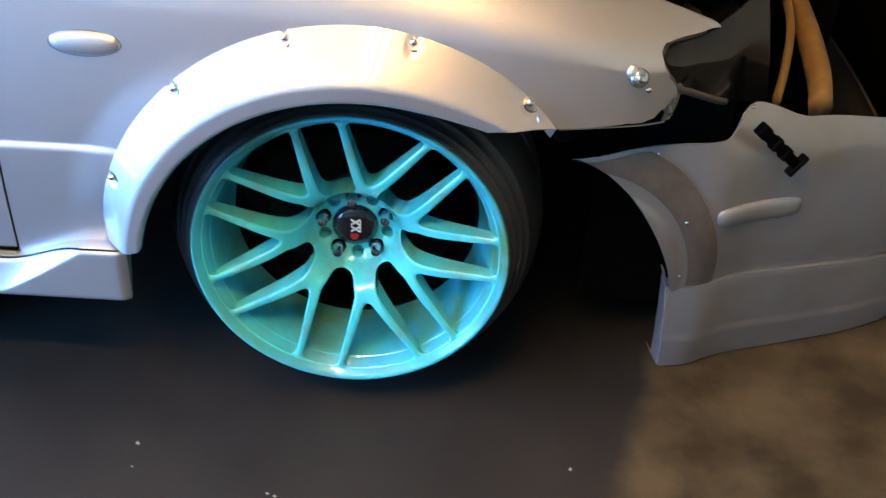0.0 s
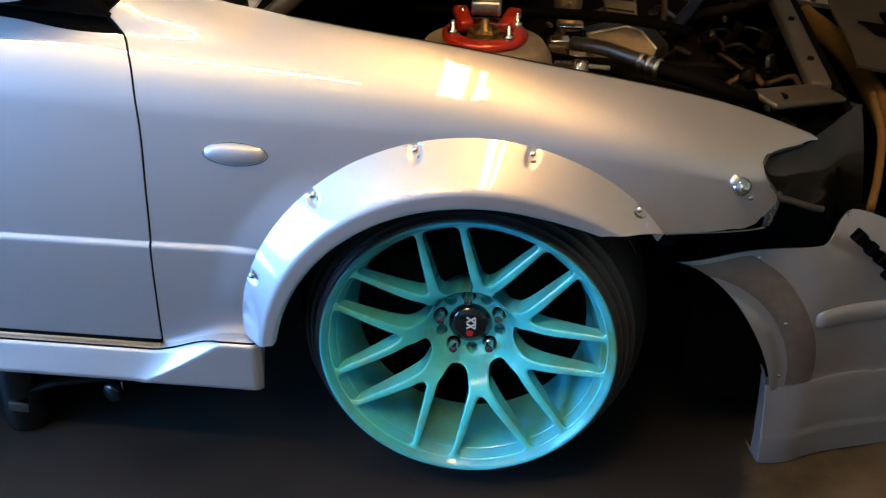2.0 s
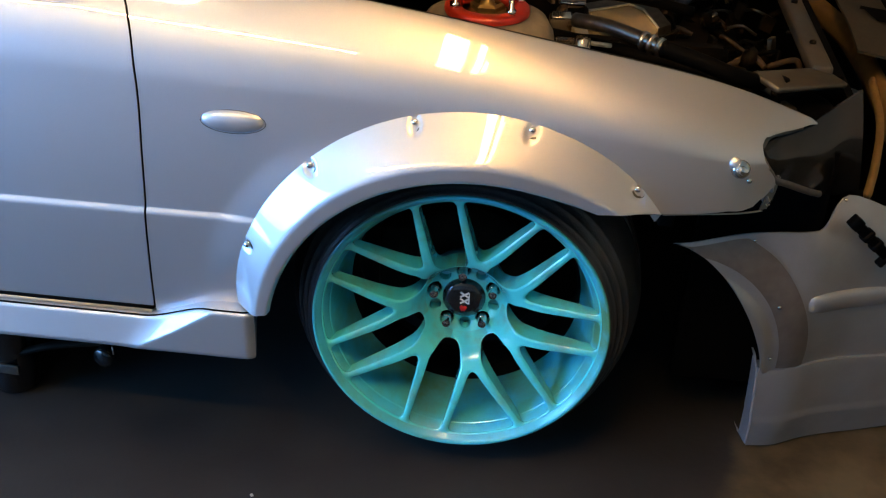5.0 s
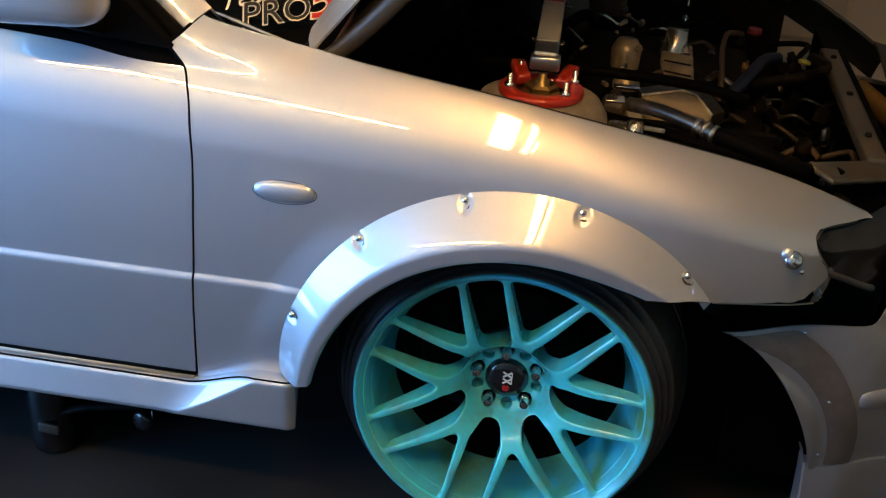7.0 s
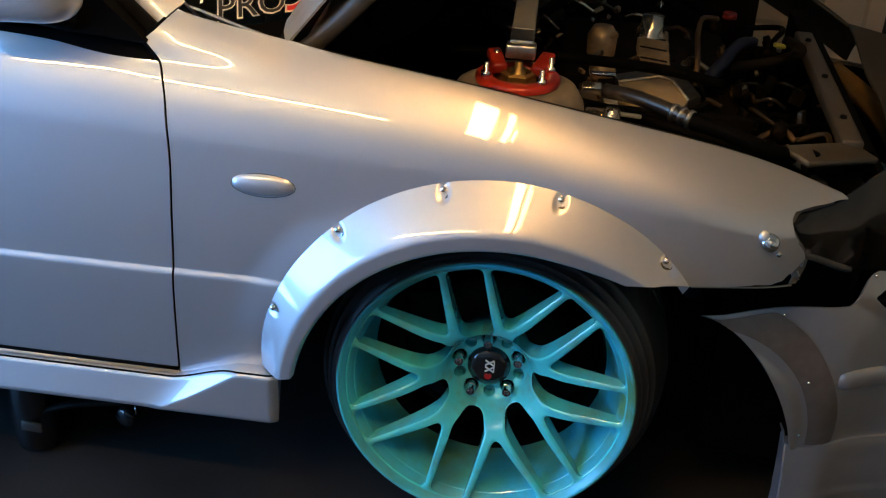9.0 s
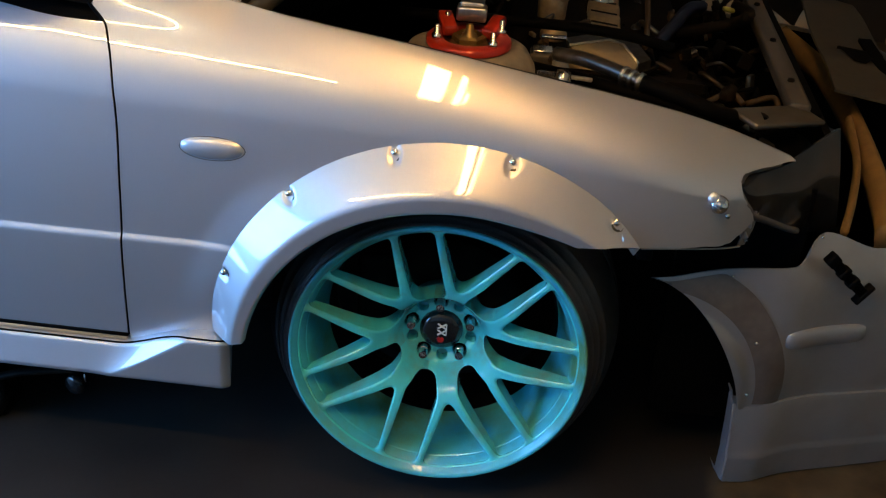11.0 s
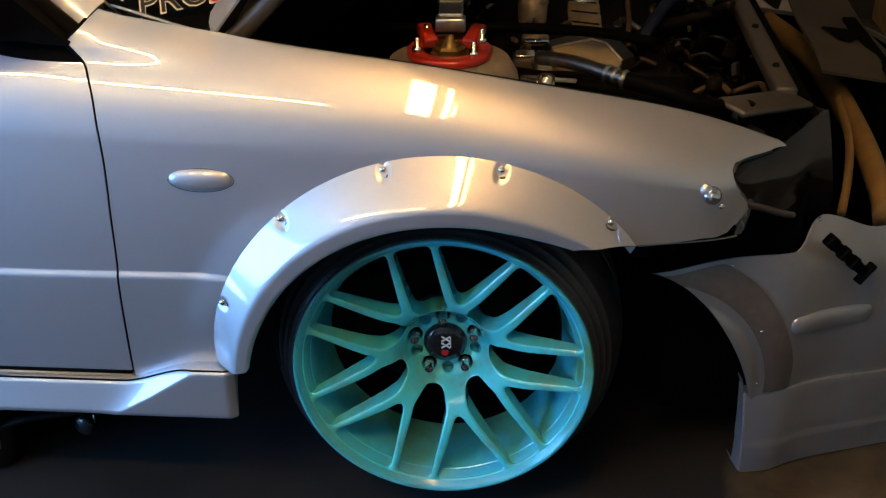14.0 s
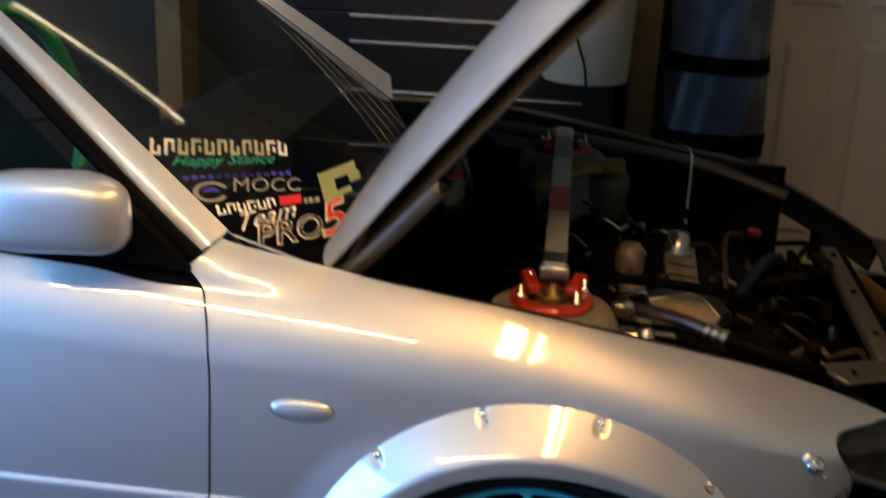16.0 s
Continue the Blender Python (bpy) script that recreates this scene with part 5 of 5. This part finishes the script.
    # torn liner corner under the fender's tip
    part("fender_tab", moved(box(-0.004, 0.004, 0, 0.05, -0.022, 0.03), pose(0.478, 0.118, 0.575, 0, -18, -20)), ALLOY, car, "bent bare metal fender tab", smooth=False)
    for k in range(3):
        part("torn_tab", moved(box(-0.006, 0.006, -0.002, 0.002, -0.007, 0.005), pose(0.487 - 0.004 * k, 0.121 - 0.002 * k, 0.606 - 0.020 * k, 0, 20 - 25 * k, -25)), STEEL, car, smooth=False)
    part("fender_lip", grid(lambda x, v: (x, side(x, 0.570) + 0.002 + 0.022 * v, mixv(0.570, 0.552, ((x - 0.31) / 0.165) ** 2) - 0.012 * v), spaced(0.31, 0.475, 18), [0, 0.3, 0.6, 1]), PRIMER, car, "bent bare fender lip", thick=0.002)
    part("bent_flange", ([(0.486, 0.119, 0.607), (0.498, 0.130, 0.604), (0.494, 0.128, 0.575), (0.484, 0.122, 0.546), (0.471, 0.112, 0.548), (0.478, 0.114, 0.578)], [(0, 1, 2, 5), (5, 2, 3, 4)]), PRIMER, car, "bent bare metal flange", thick=0.002)
    part("fender_clip", box(0.305, 0.33, 0.05, 0.075, 0.535, 0.562), BLACK, car, bevel=0.003)
    # crumpled corner bolt of the fender
    c = Vector((0.418, 0.058, 0.646))
    n = Vector((0.25, -0.95, 0.15)).normalized()
    k = part("corner_bolt", lathe([(0.0, 0.012), (0.006, 0.011), (0.0075, 0.007), (0.008, 0.0)], c + n * 0.004, n, 8), CHROME, car, "bright corner bolt with a bent washer", smooth=False)
    part("bolt_washer", lathe([(0.005, 0.006), (0.011, 0.004), (0.0150, 0.0), (0.014, -0.004)], c + n * 0.002, n + Vector((-0.25, 0, 0.25)), 24), CHROME, k)
    part("crumpled_tab", lathe([(0.0, 0.0030), (0.004, 0.0026), (0.008, 0.001), (0.010, -0.002)], c + Vector((-0.010, -0.001, 0.010)), n + Vector((-0.35, 0, 0.35)), 20), SILVER, k)
    part("rivet", lathe([(0.0, 0.004), (0.004, 0.003), (0.005, 0.0)], c + Vector((0.018, 0.006, -0.022)), n, 10), CHROME, k)
    # tan crash bar behind the bumper
    part("crash_bar", tube([(0.785, 0.335, 0.470), (0.800, 0.42, 0.478), (0.818, 0.60, 0.48), (0.829, 0.83, 0.48), (0.830, 1.03, 0.48), (0.820, 1.20, 0.475), (0.78, 1.45, 0.46)], 0.021, 8, flat=1.6), TAN, car, "tan foam crash bar")
    part("crash_bar_bracket", box(0.66, 0.72, 0.33, 0.37, 0.40, 0.47), BLACK, car, bevel=0.006)
    part("crash_bar_stay", tube([(0.700, 0.31, 0.49), (0.735, 0.42, 0.50), (0.775, 0.58, 0.51), (0.80, 0.78, 0.515)], 0.008, 8, flat=1.5), TAN, car)


nose()


# the bumper stands on the floor, off the car
bumper = thing("front_bumper", (0.8, 0.5, 0.0), "detached silver front bumper standing on the floor", "bumper")
BY = curve([0.34, 0.53, 0.615, 0.66, 0.80, 0.95, 1.03], [0.114, 0.158, 0.174, 0.198, 0.248, 0.303, 0.345])


def bumper_line(s):
    """The bumper in plan: s 0..1 along the side, 1..2 round the corner and the front, 2..3 the far side."""
    if s <= 1:
        x = mixv(0.345, 1.0, s)
        return Vector((x, BY(x), 0))
    pts = [(1.0, 0.325), (1.06, 0.38), (1.09, 0.47), (1.115, 0.75), (1.115, 1.15), (1.08, 1.42), (0.98, 1.56), (0.75, 1.66), (0.45, 1.72)]
    line = spline([(x, y, 0) for x, y in pts], 10)
    f = (s - 1) / 2 * (len(line) - 1)
    i = min(int(f), len(line) - 2)
    return line[i].lerp(line[i + 1], f - i)


def build_bumper():
    def normal(s):
        d = bumper_line(min(s + 0.01, 3)) - bumper_line(max(s - 0.01, 0))
        return Vector((d.y, -d.x, 0)).normalized()
    def top(x):
        return 0.466 + 0.012 * step(0.36, 0.50, x) + 0.048 * step(0.598, 0.668, x) - 0.035 * step(0.65, 0.76, x) - 0.02 * step(0.76, 0.95, x)
    arch = lambda x: 0.185 + 0.281 * max(0.0, 1 - (max(x - 0.345, 0.0) / 0.200) ** 1.62) ** 0.75 if x < 0.545 else 0.185
    def at(s, v):
        p = bumper_line(s)
        x = p.x
        far = step(1.0, 1.3, s)
        lo = arch(x) if s <= 1 else 0.180
        hi = mixv(top(x), 0.44, far) if s <= 1.3 else 0.44
        z = mixv(lo, hi, v)
        out = 0.014 * math.sin(math.pi * min(max((z - 0.15) / 0.36, 0), 1)) - 0.035 * max(0, (z - 0.40) / 0.14) ** 2 * step(0.55, 0.65, x)
        n = normal(s)
        # raised lip round the wheel opening
        if s < 1 and x < 0.66:
            r = math.hypot(x - 0.335, z - 0.20)
            out += 0.007 * (1 - step(0.245, 0.300, r)) + 0.007 * (1 - step(0.207, 0.228, r))
        q = p + n * (out - 0.014)
        return (q.x, q.y, z)
    ss = spaced(0, 0.32, 40) + spaced(0.33, 1.0, 44) + spaced(1.03, 3, 70)
    part("bumper_cover", grid(at, ss, spaced(0, 1, 36)), SILVER_DARKER, bumper, "silver bumper cover with faint grey scuffs", thick=-0.004)
    # bare inner face of the far half
    def inner(s, v):
        x, y, z = at(s, v)
        n = normal(s)
        return (x - n.x * 0.012, y - n.y * 0.012, z)
    part("bumper_back", grid(inner, spaced(0.75, 3, 60), spaced(0.02, 0.97, 8)), BLACK, bumper, "unpainted black inner face")
    # lower lip, standing on the floor
    s0 = (0.542 - 0.345) / 0.655
    def lip(s, v):
        p = bumper_line(s)
        n = normal(s)
        zt = 0.192 - 0.02 * step(0.4, 1.2, s)
        if v < 0.12:
            z, out = zt, mixv(0.0, 0.020, v / 0.12)
        elif v < 0.92:
            t = (v - 0.12) / 0.8
            z = mixv(zt, 0.006, t)
            out = 0.020 + 0.006 * math.sin(math.pi * t) + 0.003 * step(0.60, 0.63, t) - 0.012 * t
        else:
            t = (v - 0.92) / 0.08
            z, out = mixv(0.006, 0.0, min(t * 2, 1)), mixv(0.012, -0.03, t)
        q = p + n * (out - 0.022)
        return (q.x + 0.014 * (1 - z / 0.19) * (1 - step(s0, s0 + 0.15, s)), q.y, z)
    ls = spaced(s0, 1, 40) + spaced(1.03, 2.9, 60)
    vs = [0, 0.06, 0.12] + spaced(0.14, 0.92, 26) + [0.95, 1.0]
    l = part("bumper_lip", grid(lip, ls, vs), SILVER_DARKER, bumper, "silver lower bumper lip", thick=0.004)
    # its cut end, turned in
    e = [Vector(lip(s0, v)) for v in vs]
    n = len(e)
    verts = [tuple(p) for p in e] + [tuple(p + Vector((-0.004 - 0.004 * (1 - p.z / 0.19), 0.030, 0.010 * (p.z / 0.19)))) for p in e]
    part("lip_end", (verts, [(i, i + 1, n + i + 1, n + i) for i in range(n - 1)]), SILVER, l, thick=0.003)
    # indicator moulding
    def marker(u, v):
        t = u * 2 - 1
        x = mixv(0.600, 0.762, u)
        h = 0.021 * (1 - abs(t) ** 6) ** 0.4
        z = 0.336 - 0.004 * u + h * math.cos(v * math.pi)
        s = (x - 0.345) / 0.655
        b = Vector(at(s, min(max((z - arch(x)) / (top(x) - arch(x)), 0), 1)))
        o = 0.014 * (1 - t ** 6) ** 0.5 * math.sin(v * math.pi) ** 0.6
        return tuple(b + normal(s) * (o - 0.001))
    part("bumper_marker", grid(marker, spaced(0, 1, 26), spaced(0, 1, 12)), SILVER_DARKER, bumper, "painted bumper marker moulding")
    # bare band along the wheel opening, where a flare once sat
    def band(u, v):
        a = radians(mixv(100, -4, u))
        r = mixv(0.236, 0.292 - 0.012 * abs(u - 0.5), v)
        x, z = 0.335 + r * math.cos(a), 0.200 + r * math.sin(a) * 1.06
        x = max(x, 0.352)
        z = max(min(z, top(x) - 0.006), 0.197)
        s = (x - 0.345) / 0.655
        b = Vector(at(s, min(max((z - arch(x)) / (top(x) - arch(x)), 0), 1)))
        return tuple(b + normal(s) * 0.0055)
    part("bare_band", grid(band, spaced(0, 1, 60), spaced(0, 1, 10)), BARE_STRIP, bumper, "bare brownish band round the wheel opening", thick=-0.001)
    # black clip strip hanging at the corner
    a, b = Vector((0.642, 0.172, 0.512)), Vector((0.728, 0.205, 0.425))
    m = Matrix.Translation(a) @ (b - a).to_track_quat("X", "Z").to_matrix().to_4x4()
    c = part("clip_strip", moved(box(0, 0.125, -0.006, 0.006, -0.0095, 0.0095), m), BLACK, bumper, "black plastic clip strip", bevel=0.003)
    for k, (w, h) in enumerate(((0.020, 0.0115), (0.010, 0.0125), (0.010, 0.0120), (0.008, 0.022))):
        t = (0.010, 0.050, 0.082, 0.122)[k]
        part("clip", moved(box(t - w / 2, t + w / 2, -0.011, 0.008, -h, h), m), BLACK, c, bevel=0.003)
    for x, z, r in ((0.549, 0.337, 0.0045), (0.556, 0.222, 0.0035), (0.486, 0.466, 0.003), (0.655, 0.52, 0.004)):
        s = (x - 0.345) / 0.655
        p = Vector(at(s, min(max((z - arch(x)) / (top(x) - arch(x)), 0), 1)))
        part("rivet", lathe([(0.0, r * 0.8), (r * 0.7, r * 0.6), (r, 0.0)], p + normal(s) * 0.006, normal(s), 10), CHROME, bumper)
    # top plate of the far half, with slots
    def plate(u, v):
        y = mixv(0.79, 1.50, u)
        return (mixv(0.757, 0.95, v) + 0.04 * u * (1 - v), y, 0.572 - 0.03 * v + 0.006 * math.sin(9 * u))
    pl = part("grille_panel", grid(plate, spaced(0, 1, 20), spaced(0, 1, 10)), SILVER_SHADED, bumper, "dusty grey grille panel with a dark slot", thick=0.006)
    part("slot", (lambda c: (c, [(0, 1, 2, 3)]))([(0.832, 1.095, 0.5665), (0.925, 1.095, 0.556), (0.872, 1.0, 0.567), (0.845, 1.0, 0.571)]), BLACK, pl, smooth=False)
    part("slot", (lambda c: (c, [(0, 1, 2, 3)]))([(0.822, 1.085, 0.568), (0.830, 1.11, 0.567), (0.935, 1.11, 0.556), (0.935, 1.09, 0.556)]), BLACK, pl, smooth=False)
    part("panel_leg", box(0.90, 0.93, 0.80, 1.20, 0.0, 0.56), BLACK, bumper, smooth=False)


build_bumper()


# vinyl decals in the corner of the windscreen
def laid(points, p0, p1, p2, lift=0.002):
    """Flat shapes in a unit square, laid on the glass by three corners."""
    p0, p1, p2 = Vector(p0), Vector(p1), Vector(p2)
    u, v = p1 - p0, p2 - p0
    n = u.cross(v).normalized()
    if n.z < 0:
        n = -n
    return [tuple(p0 + u * a + v * b + n * lift) for a, b in points]


def lettering(body, shear=0.0, offset=0.0):
    data = bpy.data.curves.new("lettering", "FONT")
    data.body, data.shear, data.offset, data.resolution_u = body, shear, offset, 3
    ob = new("lettering", data)
    bpy.context.view_layer.update()
    me = bpy.data.meshes.new_from_object(ob.evaluated_get(bpy.context.evaluated_depsgraph_get()))
    pts = np.array([tuple(v.co)[:2] for v in me.vertices])
    faces = [tuple(p.vertices) for p in me.polygons]
    bpy.data.objects.remove(ob)
    bpy.data.meshes.remove(me)
    return pts, faces


def islands(faces):
    """Groups of faces that hang together."""
    boss = {}
    def find(a):
        while boss.setdefault(a, a) != a:
            a = boss[a]
        return a
    for f in faces:
        for v in f[1:]:
            boss[find(v)] = find(f[0])
    out = {}
    for f in faces:
        out.setdefault(find(f[0]), []).append(f)
    return list(out.values())


def pieces(verts, faces, mat, label):
    for group in islands(faces):
        ids = sorted({v for f in group for v in f})
        at = {v: k for k, v in enumerate(ids)}
        part("decal_letter", ([verts[v] for v in ids], [tuple(at[v] for v in f) for f in group]), mat, windscreen_ob, label, smooth=False)


def decal_text(body, corners, mat, label, shear=0.0, outline=None):
    pts, faces = lettering(body, shear)
    lo, size = pts.min(0), np.ptp(pts, axis=0)
    if outline:
        big, bf = lettering(body, shear, 0.030)
        pieces(laid((big - lo) / size, *corners, lift=0.0015), bf, outline, label)
    pieces(laid((pts - lo) / size, *corners, lift=0.003), faces, mat, label)


def decal_bars(bars, corners, mat, label):
    for x0, x1, y0, y1 in bars:
        part("decal_bar", (laid([(x0, y0), (x1, y0), (x1, y1), (x0, y1)], *corners), [(0, 1, 2, 3)]), mat, windscreen_ob, label, smooth=False)


def decals():
    def letters(n, gap=0.25, low=0.0, high=1.0):
        """Stand-ins of a brand's letters: an upright and two short bars each."""
        out = []
        for k in range(n):
            a, w = k / n, (1 - gap) / n
            out.append((a, a + w * 0.34, low, high))
            out.append((a + w * 0.34, a + w, high - 0.2, high) if k % 2 else (a + w * 0.34, a + w, low, low + 0.2))
            out.append((a + w * 0.72, a + w, low + 0.2, high - 0.2 if k % 3 else 0.55))
        return out
    decal_bars(letters(11), ((-0.6938, 0.2413, 1.0045), (-0.5229, 0.5061, 0.9497), (-0.7058, 0.2760, 1.0237)), WHITE_INK, "white brand lettering drawn as bars")
    decal_text("Happy Stance", ((-0.6572, 0.2434, 0.9798), (-0.5341, 0.4426, 0.9442), (-0.6668, 0.2723, 0.9954)), TEAL_INK, "teal decal lettering", 0.35)
    decal_bars([(k / 14, k / 14 + 0.05, 0.1 * (k % 3), 0.8 + 0.1 * (k % 2)) for k in range(14)], ((-0.6358, 0.2394, 0.9635), (-0.5037, 0.4593, 0.9245), (-0.6409, 0.2497, 0.9703)), PURPLE_INK, "purple line of unreadable lettering")
    # round club mark
    c, u, v = Vector((-0.5948, 0.2616, 0.9411)), Vector((0.0218, 0.0303, -0.0071)), Vector((-0.0069, 0.0224, 0.0115))
    n = u.cross(v).normalized()
    n = -n if n.z < 0 else n
    def ring(r0, r1, a0, a1):
        vs, fs = [], []
        for i in range(25):
            a = mixv(a0, a1, i / 24)
            for r in (r0, r1):
                vs.append(tuple(c + u * r * math.cos(a) + v * r * math.sin(a) + n * 0.002))
        for i in range(24):
            fs.append((2 * i, 2 * i + 1, 2 * i + 3, 2 * i + 2))
        return vs, fs
    part("decal", ring(0.72, 1.0, 0.5, 5.8), GREY_INK, windscreen_ob, "grey round club mark", smooth=False)
    part("decal", ring(0.0, 0.45, 0.0, 3.4), PURPLE_INK, windscreen_ob, "blue wedge in the round mark", smooth=False)
    decal_text("MOCC", ((-0.5683, 0.2985, 0.9325), (-0.4837, 0.4324, 0.9027), (-0.5775, 0.3297, 0.9479)), GREY_INK, "grey decal lettering")
    decal_bars(letters(6, 0.15), ((-0.5707, 0.2220, 0.9124), (-0.5018, 0.3471, 0.8960), (-0.5806, 0.2394, 0.9244)), WHITE_INK, "white brand lettering drawn as bars")
    decal_bars([(0, 1, 0, 0.9)], ((-0.5004, 0.3530, 0.8964), (-0.4741, 0.4060, 0.8892), (-0.5084, 0.3760, 0.9083)), RED_INK, "red block decal")
    decal_bars([(0, 0.2, 0, 1), (0.3, 0.6, 0, 1), (0.7, 1, 0, 1)], ((-0.4709, 0.4092, 0.8874), (-0.4515, 0.4476, 0.8808), (-0.4742, 0.4227, 0.8930)), GREY_INK, "small grey lettering drawn as bars")
    decal_text("Team", ((-0.5322, 0.2257, 0.8858), (-0.4713, 0.3625, 0.8765), (-0.5456, 0.2591, 0.9048)), WHITE_INK, "white script lettering", 0.4)
    decal_text("PRO", ((-0.4996, 0.2218, 0.8611), (-0.4235, 0.3713, 0.8417), (-0.5182, 0.2688, 0.8874)), BLACK_INK, "black lettering with a white outline", 0.1, WHITE_INK)
    decal_text("5", ((-0.4222, 0.3691, 0.8385), (-0.3985, 0.4421, 0.8375), (-0.4469, 0.4409, 0.8739)), RED_INK, "red numeral with a white outline", 0.1, WHITE_INK)
    decal_bars([(0.0, 0.95, 0.62, 1.0), (0.0, 0.35, 0.0, 0.62), (0.35, 0.7, 0.0, 0.22), (0.7, 1.0, 0.3, 0.62)], ((-0.4434, 0.4572, 0.8764), (-0.4019, 0.6115, 0.8701), (-0.4736, 0.5187, 0.9131)), LIME_INK, "pale lime decal with a notch")


decals()


# along the far wall
def tool_chest():
    t = thing("tool_chest", (-0.55, 2.6, 0.0), "black tool chest with polished drawer trims against the wall", "tool chest")
    part("body", box(-1.05, 0.10, 2.45, 2.88, 0.05, 1.25), CHEST, t, smooth=False, bevel=0.008)
    z = 0.12
    for h in (0.20, 0.19, 0.20, 0.171, 0.091, 0.091, 0.091, 0.085):
        d = part("drawer", box(-1.03, 0.08, 2.432, 2.449, z, z + h - 0.006), CHEST, t, bevel=0.003, smooth=False)
        part("drawer_trim", box(-0.83, 0.0, 2.418, 2.431, z + h - 0.020, z + h - 0.007), TRIM, d, "polished drawer pull", bevel=0.003, smooth=False)
        z += h
    for x in (-0.98, 0.02):
        for y in (2.5, 2.82):
            part("castor", lathe([(0.0, -0.015), (0.025, -0.015), (0.025, 0.015), (0.0, 0.015)], (x, y, 0.026), (1, 0, 0), 16), BLACK, t)


def timber_stud(x, w=0.098):
    s = thing("timber_stud", (x, 2.8, 0.0), "raw timber wall stud", "stud", "studs along the wall")
    part("post", box(x - w / 2, x + w / 2, 2.70, 2.895, 0, 2.6), WOOD, s, bevel=0.003, smooth=False)


def cream_door():
    d = thing("panel_door", (0.92, 2.75, 0.0), "cream panelled door leaf standing against the wall", "door")
    part("leaf", box(0.635, 1.205, 2.72, 2.76, 0.0, 2.03), DOOR_WHITE, d, bevel=0.003, smooth=False)
    for x0, x1 in ((0.70, 0.88), (0.96, 1.14)):
        for z0, z1 in ((0.20, 0.92), (1.04, 1.60), (1.68, 1.92)):
            v = [(x0, 2.7185, z0), (x1, 2.7185, z0), (x1, 2.7185, z1), (x0, 2.7185, z1)]
            k = 0.018
            v += [(x0 + k, 2.708, z0 + k), (x1 - k, 2.708, z0 + k), (x1 - k, 2.708, z1 - k), (x0 + k, 2.708, z1 - k)]
            part("raised_panel", (v, [(0, 1, 5, 4), (1, 2, 6, 5), (2, 3, 7, 6), (3, 0, 4, 7), (4, 5, 6, 7)]), DOOR_WHITE, d, smooth=False)


def wrapped_roll():
    def at(a, z):
        r = 0.165 + 0.012 * math.sin(3 * a + 5 * z) + 0.006 * math.sin(9 * a - 11 * z)
        return (0.455 + r * math.cos(a), 2.50 + r * math.sin(a), z)
    b = thing("wrapped_roll", (0.455, 2.5, 0.0), "upright roll wrapped in shiny blue-grey film with black straps", "roll")
    part("film", grid(at, spaced(0, 2 * math.pi, 48), spaced(0.0, 1.5, 40)), BAG, b, "crinkled shiny film")
    for z0, z1 in ((0.84, 0.90), (0.56, 0.64), (1.2, 1.26)):
        part("strap", grid(lambda a, z: (0.455 + (at(a, z)[0] - 0.455) * 1.03, 2.50 + (at(a, z)[1] - 2.50) * 1.03, z), spaced(0, 2 * math.pi, 48), spaced(z0, z1, 4)), BLACK, b)


def hanging_bucket():
    b = thing("plastic_bucket", (0.0, 2.35, 0.80), "white plastic bucket hanging on the tool chest", "bucket")
    part("pail", lathe([(0.0, 0.0), (0.138, 0.0), (0.142, 0.01), (0.150, 0.28), (0.156, 0.285), (0.156, 0.30)], (0.0, 2.27, 0.815), n=40), BUCKET, b, "white bucket side")
    part("cord", tube([(-0.02, 2.12, 1.15), (-0.035, 2.115, 1.0), (0.0, 2.112, 0.88), (0.01, 2.12, 0.80)], 0.004, 6), BLACK, b)
    part("hook", tube([(0.0, 2.42, 1.10), (0.0, 2.425, 1.2), (0.0, 2.46, 1.262)], 0.006, 6), STEEL, b)


tool_chest()
for sx in (-1.6, 0.208, 1.55):
    timber_stud(sx)
cream_door()
wrapped_roll()
hanging_bucket()


def jack_stand():
    x, y = -0.87, 0.09
    j = thing("floor_jack", (x, y, 0.0), "dark floor jack pushed under the side of the car", "jack")
    part("frame", lathe([(0.0, 0.0), (0.030, 0.0), (0.041, 0.008), (0.045, 0.03), (0.047, 0.12), (0.044, 0.17), (0.034, 0.185), (0.0, 0.186)], (x, y + 0.045, 0.0), n=36), SMOKED, j)
    part("base", box(x - 0.030, x + 0.045, y + 0.03, y + 0.26, 0.0, 0.055), GREASE, j, bevel=0.010)
    part("plate", moved(box(-0.020, 0.020, -0.003, 0.003, -0.010, 0.010), pose(x + 0.013, y - 0.004, 0.076, 0, 4, 0)), GUNMETAL, j, bevel=0.001)
    part("arm", tube([(x + 0.03, y + 0.02, 0.10), (x + 0.10, y + 0.02, 0.125), (x + 0.24, y + 0.04, 0.14)], 0.010, 10, flat=0.7), GREASE, j)
    part("wheel", lathe([(0.0, -0.014), (0.017, -0.014), (0.020, -0.009), (0.020, 0.009), (0.017, 0.014), (0.0, 0.014)], (x + 0.20, y + 0.015, 0.118), (0.3, 1, 0), 22), SMOKED, j)
    part("pin", tube([(x + 0.220, y + 0.005, 0.129), (x + 0.219, y + 0.005, 0.146)], 0.0014, 6, curved=False), STEEL, j)


jack_stand()


def debris():
    """Crumbs and chips on the floor."""
    rng = random.Random(11)
    bits = []
    for k in range(50):
        x, y, s = rng.uniform(-0.9, 1.1), rng.uniform(-0.75, -0.1), rng.uniform(0.0012, 0.0030)
        v, f = box(-s, s, -s * rng.uniform(0.4, 1), s * 0.7, 0.0, s * 0.6)
        bits.append(moved((v, f), pose(x, y, 0.0005, 0, 0, rng.uniform(0, 180))))
    d = part("debris", join(*bits), BUCKET, None, smooth=False)
    tagged(d, "small pale crumbs scattered on the concrete floor", "debris", kind="stuff")


debris()
